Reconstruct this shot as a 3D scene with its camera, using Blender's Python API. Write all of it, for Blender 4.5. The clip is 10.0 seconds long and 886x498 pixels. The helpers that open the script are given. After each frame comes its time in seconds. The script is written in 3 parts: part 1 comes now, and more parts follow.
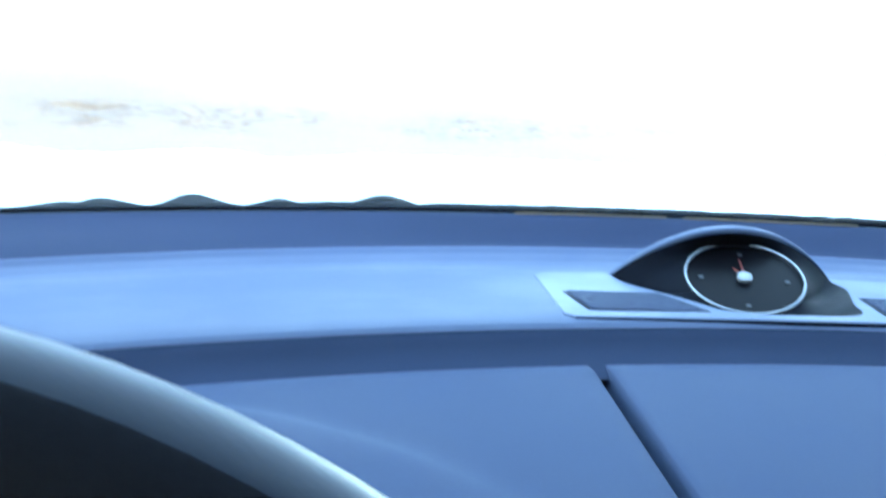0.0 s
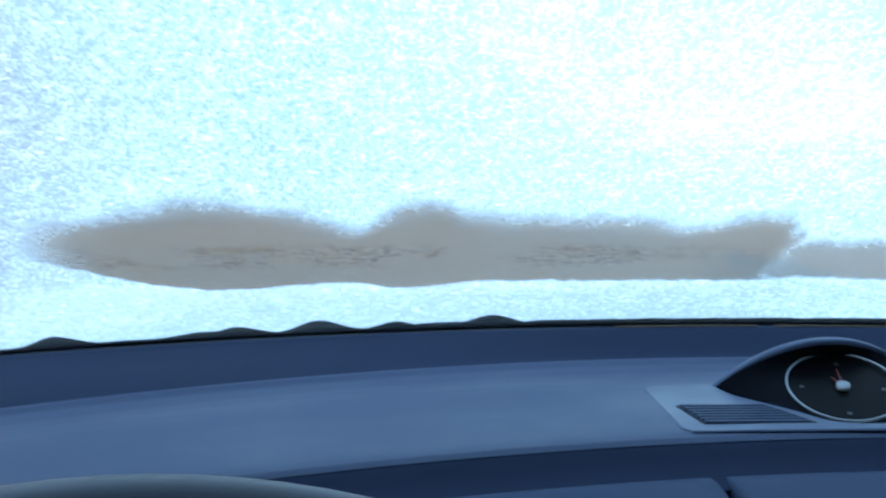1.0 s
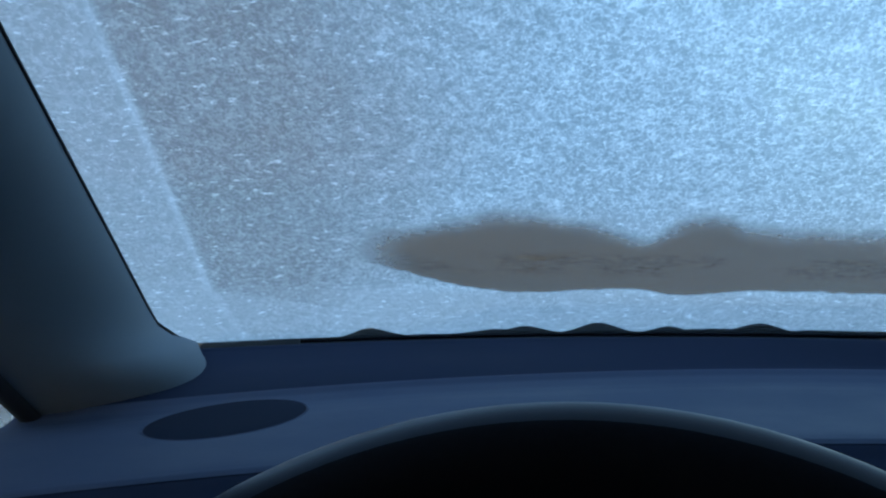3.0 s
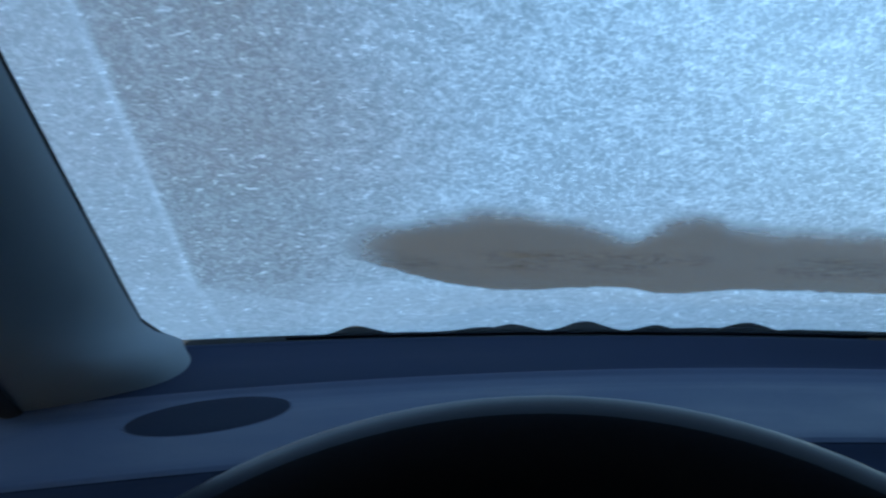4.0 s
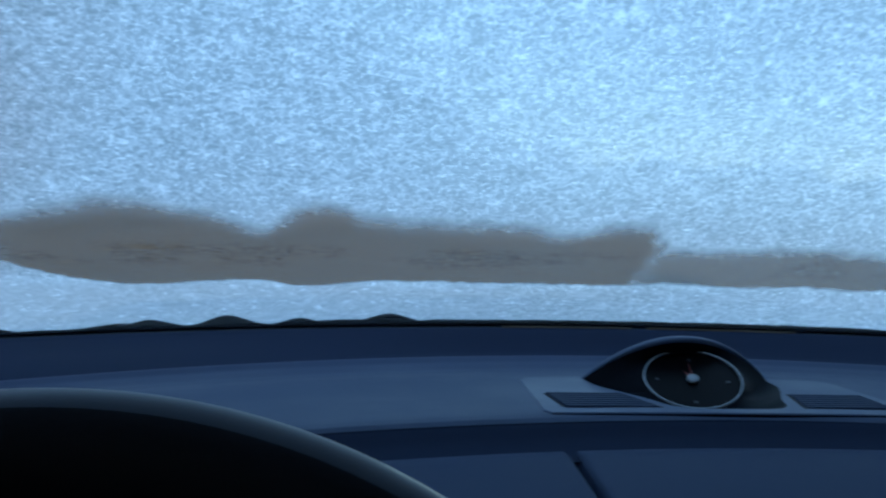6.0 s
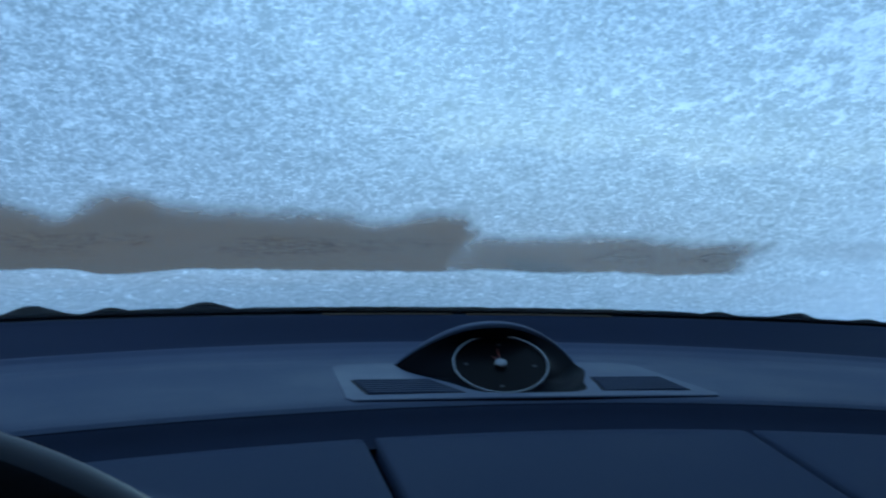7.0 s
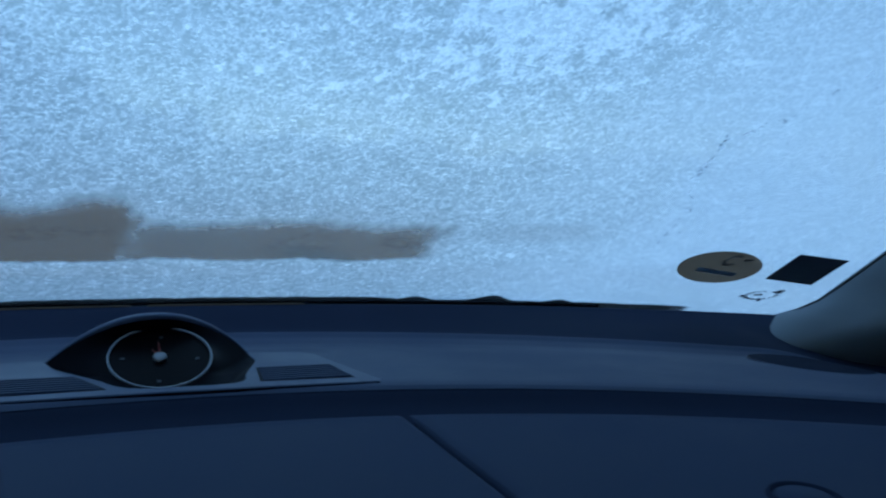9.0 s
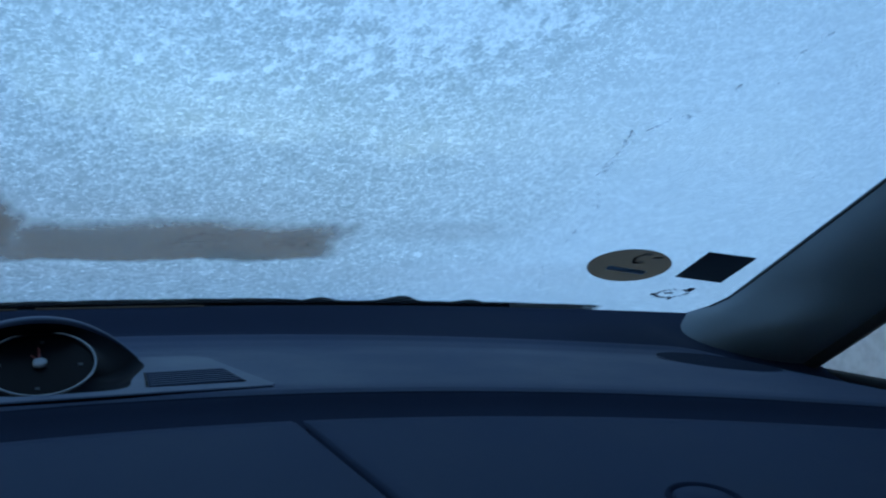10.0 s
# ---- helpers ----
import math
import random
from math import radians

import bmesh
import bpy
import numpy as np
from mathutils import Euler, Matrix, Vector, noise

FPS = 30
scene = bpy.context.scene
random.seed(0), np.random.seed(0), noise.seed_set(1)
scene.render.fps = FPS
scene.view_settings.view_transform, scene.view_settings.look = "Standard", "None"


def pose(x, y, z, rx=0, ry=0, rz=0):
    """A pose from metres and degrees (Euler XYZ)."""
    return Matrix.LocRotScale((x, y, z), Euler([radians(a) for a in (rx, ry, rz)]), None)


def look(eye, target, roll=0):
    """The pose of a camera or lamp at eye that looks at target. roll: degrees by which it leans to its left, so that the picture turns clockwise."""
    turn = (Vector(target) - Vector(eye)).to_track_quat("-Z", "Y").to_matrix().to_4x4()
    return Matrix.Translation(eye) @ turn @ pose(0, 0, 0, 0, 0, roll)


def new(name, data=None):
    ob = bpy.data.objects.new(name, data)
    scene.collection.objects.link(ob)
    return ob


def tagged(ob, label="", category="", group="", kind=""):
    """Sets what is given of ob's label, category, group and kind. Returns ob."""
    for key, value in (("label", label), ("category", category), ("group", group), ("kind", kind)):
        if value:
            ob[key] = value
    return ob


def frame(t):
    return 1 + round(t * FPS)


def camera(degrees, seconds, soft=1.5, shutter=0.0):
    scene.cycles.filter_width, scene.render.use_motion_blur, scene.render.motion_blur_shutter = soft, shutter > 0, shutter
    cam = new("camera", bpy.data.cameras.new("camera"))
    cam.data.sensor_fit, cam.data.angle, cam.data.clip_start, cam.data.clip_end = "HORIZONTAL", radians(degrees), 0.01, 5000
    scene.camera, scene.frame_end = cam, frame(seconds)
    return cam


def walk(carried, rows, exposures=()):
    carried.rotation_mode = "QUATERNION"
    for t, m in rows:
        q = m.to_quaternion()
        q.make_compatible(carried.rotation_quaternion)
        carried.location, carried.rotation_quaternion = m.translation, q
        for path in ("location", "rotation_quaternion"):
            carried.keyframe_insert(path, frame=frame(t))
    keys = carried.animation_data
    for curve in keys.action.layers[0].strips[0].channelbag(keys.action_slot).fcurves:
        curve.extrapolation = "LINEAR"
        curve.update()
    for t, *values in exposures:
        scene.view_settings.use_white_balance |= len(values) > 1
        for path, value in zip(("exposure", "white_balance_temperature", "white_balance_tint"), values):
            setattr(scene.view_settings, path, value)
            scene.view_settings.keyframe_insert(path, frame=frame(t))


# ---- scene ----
cam = camera(45.6, 10.0, soft=2.1, shutter=0.5)
PATH = [
    (0, (-0.253, -0.53, 1.102), (-0.011, 1.436, 0.82), 2.8),
    (0.5, (-0.279, -0.565, 1.128), (-0.102, 1.416, 0.930), 0.8),
    (1, (-0.297, -0.586, 1.129), (-0.168, 1.405, 1.016), 0.4),
    (1.5, (-0.311, -0.602, 1.129), (-0.26, 1.398, 1.049), -0.1),
    (2, (-0.327, -0.638, 1.1255), (-0.418, 1.359, 1.0585), 1.3),
    (2.5, (-0.338, -0.68, 1.13), (-0.567, 1.305, 1.041), 1.1),
    (3.8, (-0.346, -0.68, 1.128), (-0.65, 1.294, 1.033), 1.1),
    (4, (-0.341, -0.675, 1.127), (-0.61, 1.305, 1.035), 1.4),
    (4.5, (-0.327, -0.665, 1.126), (-0.46, 1.328, 1.036), 1.7),
    (5, (-0.316, -0.661, 1.126), (-0.303, 1.337, 1.037), 1.7),
    (5.5, (-0.299, -0.659, 1.122), (-0.159, 1.335, 1.045), 1.8),
    (7, (-0.239, -0.665, 1.126), (0.273, 1.266, 1.026), 2.0),
    (7.5, (-0.217, -0.668, 1.125), (0.409, 1.229, 1.024), 1.9),
    (8, (-0.193, -0.671, 1.125), (0.536, 1.189, 1.021), 1.8),
    (8.5, (-0.17, -0.672, 1.124), (0.649, 1.149, 1.019), 1.8),
    (9, (-0.152, -0.669, 1.125), (0.744, 1.115, 1.017), 1.7),
    (9.5, (-0.137, -0.664, 1.123), (0.818, 1.09, 1.019), 1.6),
    (10, (-0.123, -0.658, 1.122), (0.892, 1.062, 1.021), 1.6),
]
EXPOSURES = [(t, stops, kelvin, 0) for t, stops, kelvin in (
    (0.0, 5.15, 6900), (0.5, 4.5, 7000), (1.0, 3.32, 6900), (1.5, 2.62, 6550), (2.0, 2.12, 6350), (2.5, 1.92, 6250), (4.0, 2.0, 6200),
    (5.5, 2.04, 6150), (7.0, 1.90, 6000), (8.5, 1.76, 5900), (10.0, 1.70, 5850))]
walk(cam, [(t, look(eye, target, roll)) for t, eye, target, roll in PATH], EXPOSURES)

# ---- world and light: a clear cold morning, low sun behind the car ----
SUN_HIGH, SUN_ROUND = radians(16), radians(182)
world = bpy.data.worlds.new("sky")
scene.world = world
world.use_nodes = True
wn = world.node_tree
sky = wn.nodes.new("ShaderNodeTexSky")
sky.sky_type, sky.sun_disc = "NISHITA", False
sky.ozone_density = 2.2
sky.sun_elevation, sky.sun_rotation = SUN_HIGH, SUN_ROUND
wn.links.new(sky.outputs["Color"], wn.nodes["Background"].inputs["Color"])
wn.nodes["Background"].inputs["Strength"].default_value = 0.15
sun_lamp = bpy.data.lights.new("sun", "SUN")
sun_lamp.energy, sun_lamp.angle, sun_lamp.color = 1.3, radians(0.6), (1.0, 0.86, 0.70)
sun = new("sun", sun_lamp)
sun.matrix_world = look((0, 0, 6), (-math.sin(SUN_ROUND) * math.cos(SUN_HIGH), -math.cos(SUN_ROUND) * math.cos(SUN_HIGH), 6 - math.sin(SUN_HIGH)))


# ---- materials ----
def node_mat(name):
    m = bpy.data.materials.new(name)
    m.use_nodes = True
    t = m.node_tree
    return m, t, t.nodes["Principled BSDF"], t.nodes["Material Output"]


def put(t, kind, **values):
    n = t.nodes.new(kind)
    for k, v in values.items():
        n.inputs[k.replace("_", " ")].default_value = v
    return n


def noise_of(t, coord, scale, detail=4.0, rough=0.6, stretch=(1, 1, 1)):
    mp = put(t, "ShaderNodeMapping", Scale=stretch)
    t.links.new(coord, mp.inputs["Vector"])
    n = put(t, "ShaderNodeTexNoise", Scale=scale, Detail=detail, Roughness=rough)
    t.links.new(mp.outputs["Vector"], n.inputs["Vector"])
    return n.outputs["Fac"]


def ranged(t, value, a, b, c, d, smooth=True):
    n = t.nodes.new("ShaderNodeMapRange")
    n.interpolation_type = "SMOOTHSTEP" if smooth else "LINEAR"
    for i, v in zip((1, 2, 3, 4), (a, b, c, d)):
        n.inputs[i].default_value = v
    t.links.new(value, n.inputs[0])
    return n.outputs[0]


def calc(t, op, a, b=0.0, clamp=False):
    n = t.nodes.new("ShaderNodeMath")
    n.operation, n.use_clamp = op, clamp
    for i, v in enumerate((a, b)):
        if hasattr(v, "is_output"):
            t.links.new(v, n.inputs[i])
        else:
            n.inputs[i].default_value = v
    return n.outputs[0]


def blend(t, fac, a, b):
    n = t.nodes.new("ShaderNodeMix")
    n.data_type = "RGBA"
    for i, v in ((0, fac), (6, a), (7, b)):
        if hasattr(v, "is_output"):
            t.links.new(v, n.inputs[i])
        else:
            n.inputs[i].default_value = v
    return n.outputs[2]


def mix_shader(t, fac, a, b):
    n = t.nodes.new("ShaderNodeMixShader")
    if hasattr(fac, "is_output"):
        t.links.new(fac, n.inputs[0])
    else:
        n.inputs[0].default_value = fac
    t.links.new(a, n.inputs[1])
    t.links.new(b, n.inputs[2])
    return n.outputs[0]


def surface(name, light, dark, rough=0.6, grain=900, patch=9, bump=0.15, metal=0.0, spec=0.5):
    """Two colours mottled at a broad and a fine scale, with a fine relief."""
    m, t, p, out = node_mat(name)
    co = t.nodes.new("ShaderNodeTexCoord").outputs["Object"]
    broad = noise_of(t, co, patch, 5)
    fine = noise_of(t, co, grain, 2)
    f = calc(t, "ADD", calc(t, "MULTIPLY", broad, 0.7), calc(t, "MULTIPLY", fine, 0.3))
    t.links.new(blend(t, ranged(t, f, 0.3, 0.7, 0, 1), (*dark, 1), (*light, 1)), p.inputs["Base Color"])
    t.links.new(ranged(t, broad, 0.3, 0.7, rough - 0.06, rough + 0.08), p.inputs["Roughness"])
    p.inputs["Metallic"].default_value = metal
    p.inputs["Specular IOR Level"].default_value = spec
    if bump:
        b = put(t, "ShaderNodeBump", Strength=bump, Distance=0.0004)
        t.links.new(fine, b.inputs["Height"])
        t.links.new(b.outputs["Normal"], p.inputs["Normal"])
    return m


M_PAD = surface("soft_grey_dash_plastic", (0.0510, 0.0655, 0.1070), (0.0445, 0.0575, 0.0945), 0.65, bump=0.25, spec=0.09)
M_PANEL = surface("grey_panel_plastic", (0.0375, 0.0495, 0.0860), (0.0330, 0.0437, 0.0757), 0.7, bump=0.25, spec=0.05)
M_STEP = surface("dark_trim_and_strip_shade", (0.0205, 0.0272, 0.0500), (0.0175, 0.0235, 0.0430), 0.75, bump=0.2, spec=0.02)
M_PLATE = surface("smooth_grey_plate_plastic", (0.046, 0.061, 0.106), (0.041, 0.055, 0.096), 0.55, bump=0.1, spec=0.14)
M_BLACK = surface("matt_black_plastic", (0.0034, 0.0042, 0.0072), (0.0026, 0.0033, 0.0056), 0.7, spec=0.05)
M_COWL = surface("weathered_black_cowl_plastic", (0.0032, 0.0032, 0.0036), (0.0022, 0.0022, 0.0026), 0.9, spec=0.03)
M_DIAL = surface("black_dial_face", (0.003, 0.003, 0.004), (0.002, 0.002, 0.003), 0.35, bump=0, spec=0.06)
M_GRILLE = surface("dark_speaker_mesh", (0.0150, 0.0195, 0.0345), (0.0115, 0.0150, 0.0270), 0.9, grain=1500, bump=0.5, spec=0.03)
# lighter copy of the rim's black, for the band lit by the windscreen
M_RIM_LIT = surface("black_rim_lit_side", (0.0080, 0.0100, 0.0210), (0.0066, 0.0084, 0.0180), 0.38, grain=800, bump=0.1, spec=0.20)
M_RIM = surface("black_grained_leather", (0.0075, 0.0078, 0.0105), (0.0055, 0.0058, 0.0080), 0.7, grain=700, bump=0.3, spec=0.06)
M_RING = surface("pale_satin_metal", (0.26, 0.28, 0.31), (0.21, 0.23, 0.26), 0.45, bump=0, metal=0.15)
M_WHITE = surface("grey_print", (0.026, 0.030, 0.036), (0.018, 0.022, 0.027), 0.5, bump=0)
M_RED = surface("red_hand_paint", (0.13, 0.016, 0.012), (0.10, 0.012, 0.009), 0.4, bump=0)
M_PILLAR = surface("pale_grey_pillar_trim", (0.146, 0.172, 0.194), (0.128, 0.150, 0.170), 0.75, bump=0.2, spec=0.12)
M_LINING = surface("grey_headlining_cloth", (0.060, 0.060, 0.064), (0.045, 0.045, 0.048), 0.9, grain=600, bump=0.4)
M_DOOR = surface("dark_door_trim", (0.024, 0.025, 0.028), (0.018, 0.019, 0.022), 0.65)
M_RUBBER = surface("black_rubber", (0.014, 0.014, 0.015), (0.009, 0.009, 0.010), 0.7)
M_HOOD = surface("frosted_car_paint", (0.48, 0.50, 0.53), (0.34, 0.36, 0.40), 0.8, grain=300, patch=14)
M_GRASS = surface("frosty_winter_grass", (0.0295, 0.0168, 0.0052), (0.0195, 0.0122, 0.0038), 0.95, grain=8, patch=0.25, bump=0)
M_TWIG = surface("brown_leafless_hedge", (0.0200, 0.0105, 0.0050), (0.0140, 0.0076, 0.0038), 0.9, grain=40, patch=3, bump=0)
M_BANK = surface("yellow_green_bank_grass", (0.130, 0.122, 0.055), (0.075, 0.074, 0.034), 0.95, grain=25, patch=2.5, bump=0)
M_EDGE = surface("faded_tan_edging", (0.085, 0.062, 0.040), (0.060, 0.044, 0.030), 0.8, grain=300, bump=0, spec=0.1)
M_STICKER = surface("tan_sticker_back", (0.205, 0.168, 0.125), (0.165, 0.135, 0.100), 0.6, grain=120, patch=30, bump=0)
M_STICKER_BLUE = surface("blue_sticker_print", (0.060, 0.115, 0.230), (0.045, 0.085, 0.180), 0.6, bump=0)
M_STICKER_INK = surface("faded_sticker_ink", (0.060, 0.062, 0.072), (0.045, 0.047, 0.055), 0.6, bump=0)
M_STICKER_DARK = surface("dark_sticker_back", (0.017, 0.025, 0.050), (0.013, 0.019, 0.040), 0.55, bump=0)

FORWARD = 0.07


def frost_mat():
    """Frost crystals on the outside of the windscreen; thin where it was scraped, gone where the blower melted it."""
    m, t, p, out = node_mat("window_frost")
    t.nodes.remove(p)
    co = t.nodes.new("ShaderNodeTexCoord").outputs["Object"]
    melt = t.nodes.new("ShaderNodeAttribute")
    melt.attribute_name = "melt"
    thin = t.nodes.new("ShaderNodeAttribute")
    thin.attribute_name = "thin"
    flake = t.nodes.new("ShaderNodeAttribute")
    flake.attribute_name = "flake"
    grains = noise_of(t, co, 520, 3, 0.6, (1.0, 0.72, 0.72))
    needles = noise_of(t, co, 260, 4, 0.62, (1.0, 0.75, 0.75))
    clumps = noise_of(t, co, 75, 4, 0.6, (1.0, 0.75, 0.75))
    drifts = noise_of(t, co, 7, 4, 0.55)
    # curled threads of ice: thin bright lines where a folded noise passes its middle
    curl = noise_of(t, co, 120, 3, 0.55, (1.0, 0.8, 0.8))
    threads = ranged(t, calc(t, "ABSOLUTE", calc(t, "SUBTRACT", curl, 0.5)), 0.0, 0.055, 1.0, 0.0)
    curl_fine = noise_of(t, co, 230, 2, 0.5, (1.0, 0.62, 0.62))
    threads_fine = ranged(t, calc(t, "ABSOLUTE", calc(t, "SUBTRACT", curl_fine, 0.5)), 0.0, 0.06, 1.0, 0.0)
    rough = calc(t, "ADD", calc(t, "MULTIPLY", grains, 0.40), calc(t, "ADD", calc(t, "MULTIPLY", needles, 0.40), calc(t, "MULTIPLY", clumps, 0.20)))
    crystal = ranged(t, rough, 0.43, 0.60, 0.0, 0.60)
    crystal = calc(t, "ADD", crystal, calc(t, "MULTIPLY", threads, 0.32))
    crystal = calc(t, "ADD", crystal, calc(t, "MULTIPLY", threads_fine, 0.22), True)
    # single bright splinters, lying across
    splinters = ranged(t, noise_of(t, co, 215, 3, 0.62, (0.62, 1.0, 1.0)), 0.57, 0.70, 0.0, 1.0)
    crystal = calc(t, "MAXIMUM", crystal, splinters)
    # broad pale flakes where the frost has grown together
    plates = ranged(t, calc(t, "ADD", clumps, calc(t, "MULTIPLY", flake.outputs["Fac"], 0.30)), 0.62, 0.70, 0.0, 1.0)
    crystal = calc(t, "ADD", crystal, calc(t, "MULTIPLY", plates, 0.38), True)
    # the crystals stand in coarse relief except where the frost is an even crust
    crust = t.nodes.new("ShaderNodeAttribute")
    crust.attribute_name = "crust"
    relief = calc(t, "SUBTRACT", 1.0, calc(t, "MULTIPLY", crust.outputs["Fac"], 0.62))
    relief = calc(t, "MULTIPLY", relief, calc(t, "SUBTRACT", 1.0, calc(t, "MULTIPLY", thin.outputs["Fac"], 0.35)))
    dips = calc(t, "MULTIPLY", calc(t, "SUBTRACT", 1.0, crystal), relief)
    # how much of the light goes straight on between the crystals
    gaps = calc(t, "ADD", calc(t, "MULTIPLY", dips, 0.02), ranged(t, drifts, 0.35, 0.65, 0.0, 0.01))
    gaps = calc(t, "ADD", gaps, calc(t, "MULTIPLY", thin.outputs["Fac"], calc(t, "SUBTRACT", calc(t, "SUBTRACT", 0.55, calc(t, "MULTIPLY", crystal, 0.12)), calc(t, "MULTIPLY", splinters, 0.24))), True)
    fringe = calc(t, "ADD", melt.outputs["Fac"], calc(t, "MULTIPLY", calc(t, "SUBTRACT", rough, 0.5), 0.8))
    clear = calc(t, "MAXIMUM", gaps, ranged(t, fringe, 0.10, 0.86, 0.0, 0.92))
    clear = calc(t, "MAXIMUM", clear, ranged(t, melt.outputs["Fac"], 0.98, 1.12, 0.0, 0.985))
    # ripples of refrozen water in the melted strip
    folds = noise_of(t, co, 95, 5, 0.7, (0.62, 1.0, 4.5))
    ridge = ranged(t, calc(t, "ABSOLUTE", calc(t, "SUBTRACT", folds, 0.5)), 0.0, 0.030, 1.0, 0.0)
    pale = ranged(t, noise_of(t, co, 70, 4, 0.65, (0.6, 1.0, 4.5)), 0.55, 0.64, 0.0, 1.0)
    spot = ranged(t, noise_of(t, co, 15, 2, 0.5, (1, 1, 2)), 0.44, 0.56, 0.0, 1.0)
    split = t.nodes.new("ShaderNodeSeparateXYZ")
    t.links.new(co, split.inputs[0])
    core = ranged(t, calc(t, "ABSOLUTE", calc(t, "SUBTRACT", split.outputs["Z"], 1.083)), 0.003, 0.012, 1.0, 0.0)
    where = calc(t, "MULTIPLY", calc(t, "MULTIPLY", spot, core), ranged(t, melt.outputs["Fac"], 0.45, 0.7, 0.0, 1.0))
    ridge = calc(t, "MULTIPLY", ridge, where)
    clear = calc(t, "ADD", clear, calc(t, "MULTIPLY", calc(t, "MULTIPLY", pale, where), 0.16), True)
    ice = put(t, "ShaderNodeBsdfTranslucent")
    t.links.new(blend(t, dips, (0.97, 0.98, 0.97, 1), (0.40, 0.44, 0.445, 1)), ice.inputs["Color"])
    # part of the light goes on nearly forwards, blurred by the crystals
    forward = put(t, "ShaderNodeBsdfRefraction", Roughness=1.0, IOR=1.15)
    t.links.new(blend(t, dips, (0.97, 0.98, 0.97, 1), (0.62, 0.66, 0.67, 1)), forward.inputs["Color"])
    body = mix_shader(t, calc(t, "MULTIPLY", calc(t, "SUBTRACT", 1.0, calc(t, "MULTIPLY", crust.outputs["Fac"], 0.85)), FORWARD, True), ice.outputs[0], forward.outputs[0])
    straight = put(t, "ShaderNodeBsdfTransparent")
    t.links.new(blend(t, ridge, (0.93, 0.95, 0.95, 1), (0.22, 0.16, 0.12, 1)), straight.inputs["Color"])
    t.links.new(mix_shader(t, clear, body, straight.outputs[0]), out.inputs["Surface"])
    return m


def pane_mat(name, haze=0.0):
    """Thin glass: clear, with a glossy face and, where it is frozen, a white haze."""
    m, t, p, out = node_mat(name)
    t.nodes.remove(p)
    fr = put(t, "ShaderNodeFresnel", IOR=1.45)
    clear = put(t, "ShaderNodeBsdfTransparent")
    gloss = put(t, "ShaderNodeBsdfGlossy", Roughness=0.05)
    body = mix_shader(t, calc(t, "MULTIPLY", fr.outputs[0], 0.35), clear.outputs[0], gloss.outputs[0])
    if haze:
        co = t.nodes.new("ShaderNodeTexCoord").outputs["Object"]
        ice = put(t, "ShaderNodeBsdfTranslucent")
        ice.inputs["Color"].default_value = (0.86, 0.88, 0.90, 1)
        body = mix_shader(t, ranged(t, noise_of(t, co, 60, 4), 0.35, 0.6, haze - 0.15, haze), body, ice.outputs[0])
    t.links.new(body, out.inputs["Surface"])
    return m


def see_through(m, colour, share):
    """Lets daylight glow through a thin sheet."""
    t = m.node_tree
    glow = put(t, "ShaderNodeBsdfTranslucent")
    glow.inputs["Color"].default_value = (*colour, 1)
    t.links.new(mix_shader(t, share, t.nodes["Principled BSDF"].outputs[0], glow.outputs[0]), t.nodes["Material Output"].inputs["Surface"])


M_ICE_CHIP = surface("white_ice_chip", (0.80, 0.82, 0.84), (0.70, 0.72, 0.75), 0.5, bump=0)
M_BARE_SPOT = surface("grey_bare_spot", (0.10, 0.12, 0.14), (0.07, 0.09, 0.11), 0.6, bump=0)
see_through(M_ICE_CHIP, (1.0, 1.0, 1.0), 0.97)
see_through(M_BARE_SPOT, (0.62, 0.64, 0.66), 0.9)
see_through(M_STICKER, (0.42, 0.35, 0.29), 0.85)
see_through(M_STICKER_BLUE, (0.45, 0.70, 1.0), 0.7)
see_through(M_STICKER_INK, (0.40, 0.41, 0.44), 0.55)
M_FROST = frost_mat()
M_PANE = pane_mat("inner_glass")
M_SIDE_CLEAR = pane_mat("side_glass", 0.3)
M_SIDE_FROST = pane_mat("frozen_side_glass", 0.88)


# ---- mesh helpers ----
def mesh_of(name, bm, mats, smooth=True):
    me = bpy.data.meshes.new(name)
    bm.normal_update()
    bm.to_mesh(me)
    bm.free()
    for m in mats if isinstance(mats, (list, tuple)) else (mats,):
        me.materials.append(m)
    if smooth:
        me.polygons.foreach_set("use_smooth", [True] * len(me.polygons))
    return me


def part(name, bm, material, parent, label="", smooth=True):
    ob = new(name, mesh_of(name, bm, material, smooth))
    ob.parent = parent
    return tagged(ob, label)


def thing(name, label, category, at=(0, 0, 0), kind="", group=""):
    ob = new(name)
    ob.location = at
    return tagged(ob, label, category, group, kind)


def grid(f, nu, nv, bm=None, mat=0):
    """A sheet of nu x nv faces; f(u, v) with u, v from 0 to 1."""
    bm = bm or bmesh.new()
    rows = [[bm.verts.new(f(i / nu, j / nv)) for i in range(nu + 1)] for j in range(nv + 1)]
    for j in range(nv):
        for i in range(nu):
            bm.faces.new((rows[j][i], rows[j][i + 1], rows[j + 1][i + 1], rows[j + 1][i])).material_index = mat
    return bm


def box(bm, lo, hi, bevel=0.0):
    made = bmesh.ops.create_cube(bm, size=1.0)["verts"]
    for v in made:
        v.co = [l + (h - l) * (c + 0.5) for l, h, c in zip(lo, hi, v.co)]
    if bevel:
        edges = list({e for v in made for e in v.link_edges})
        bmesh.ops.bevel(bm, geom=edges, offset=bevel, segments=2, affect="EDGES")
    return bm


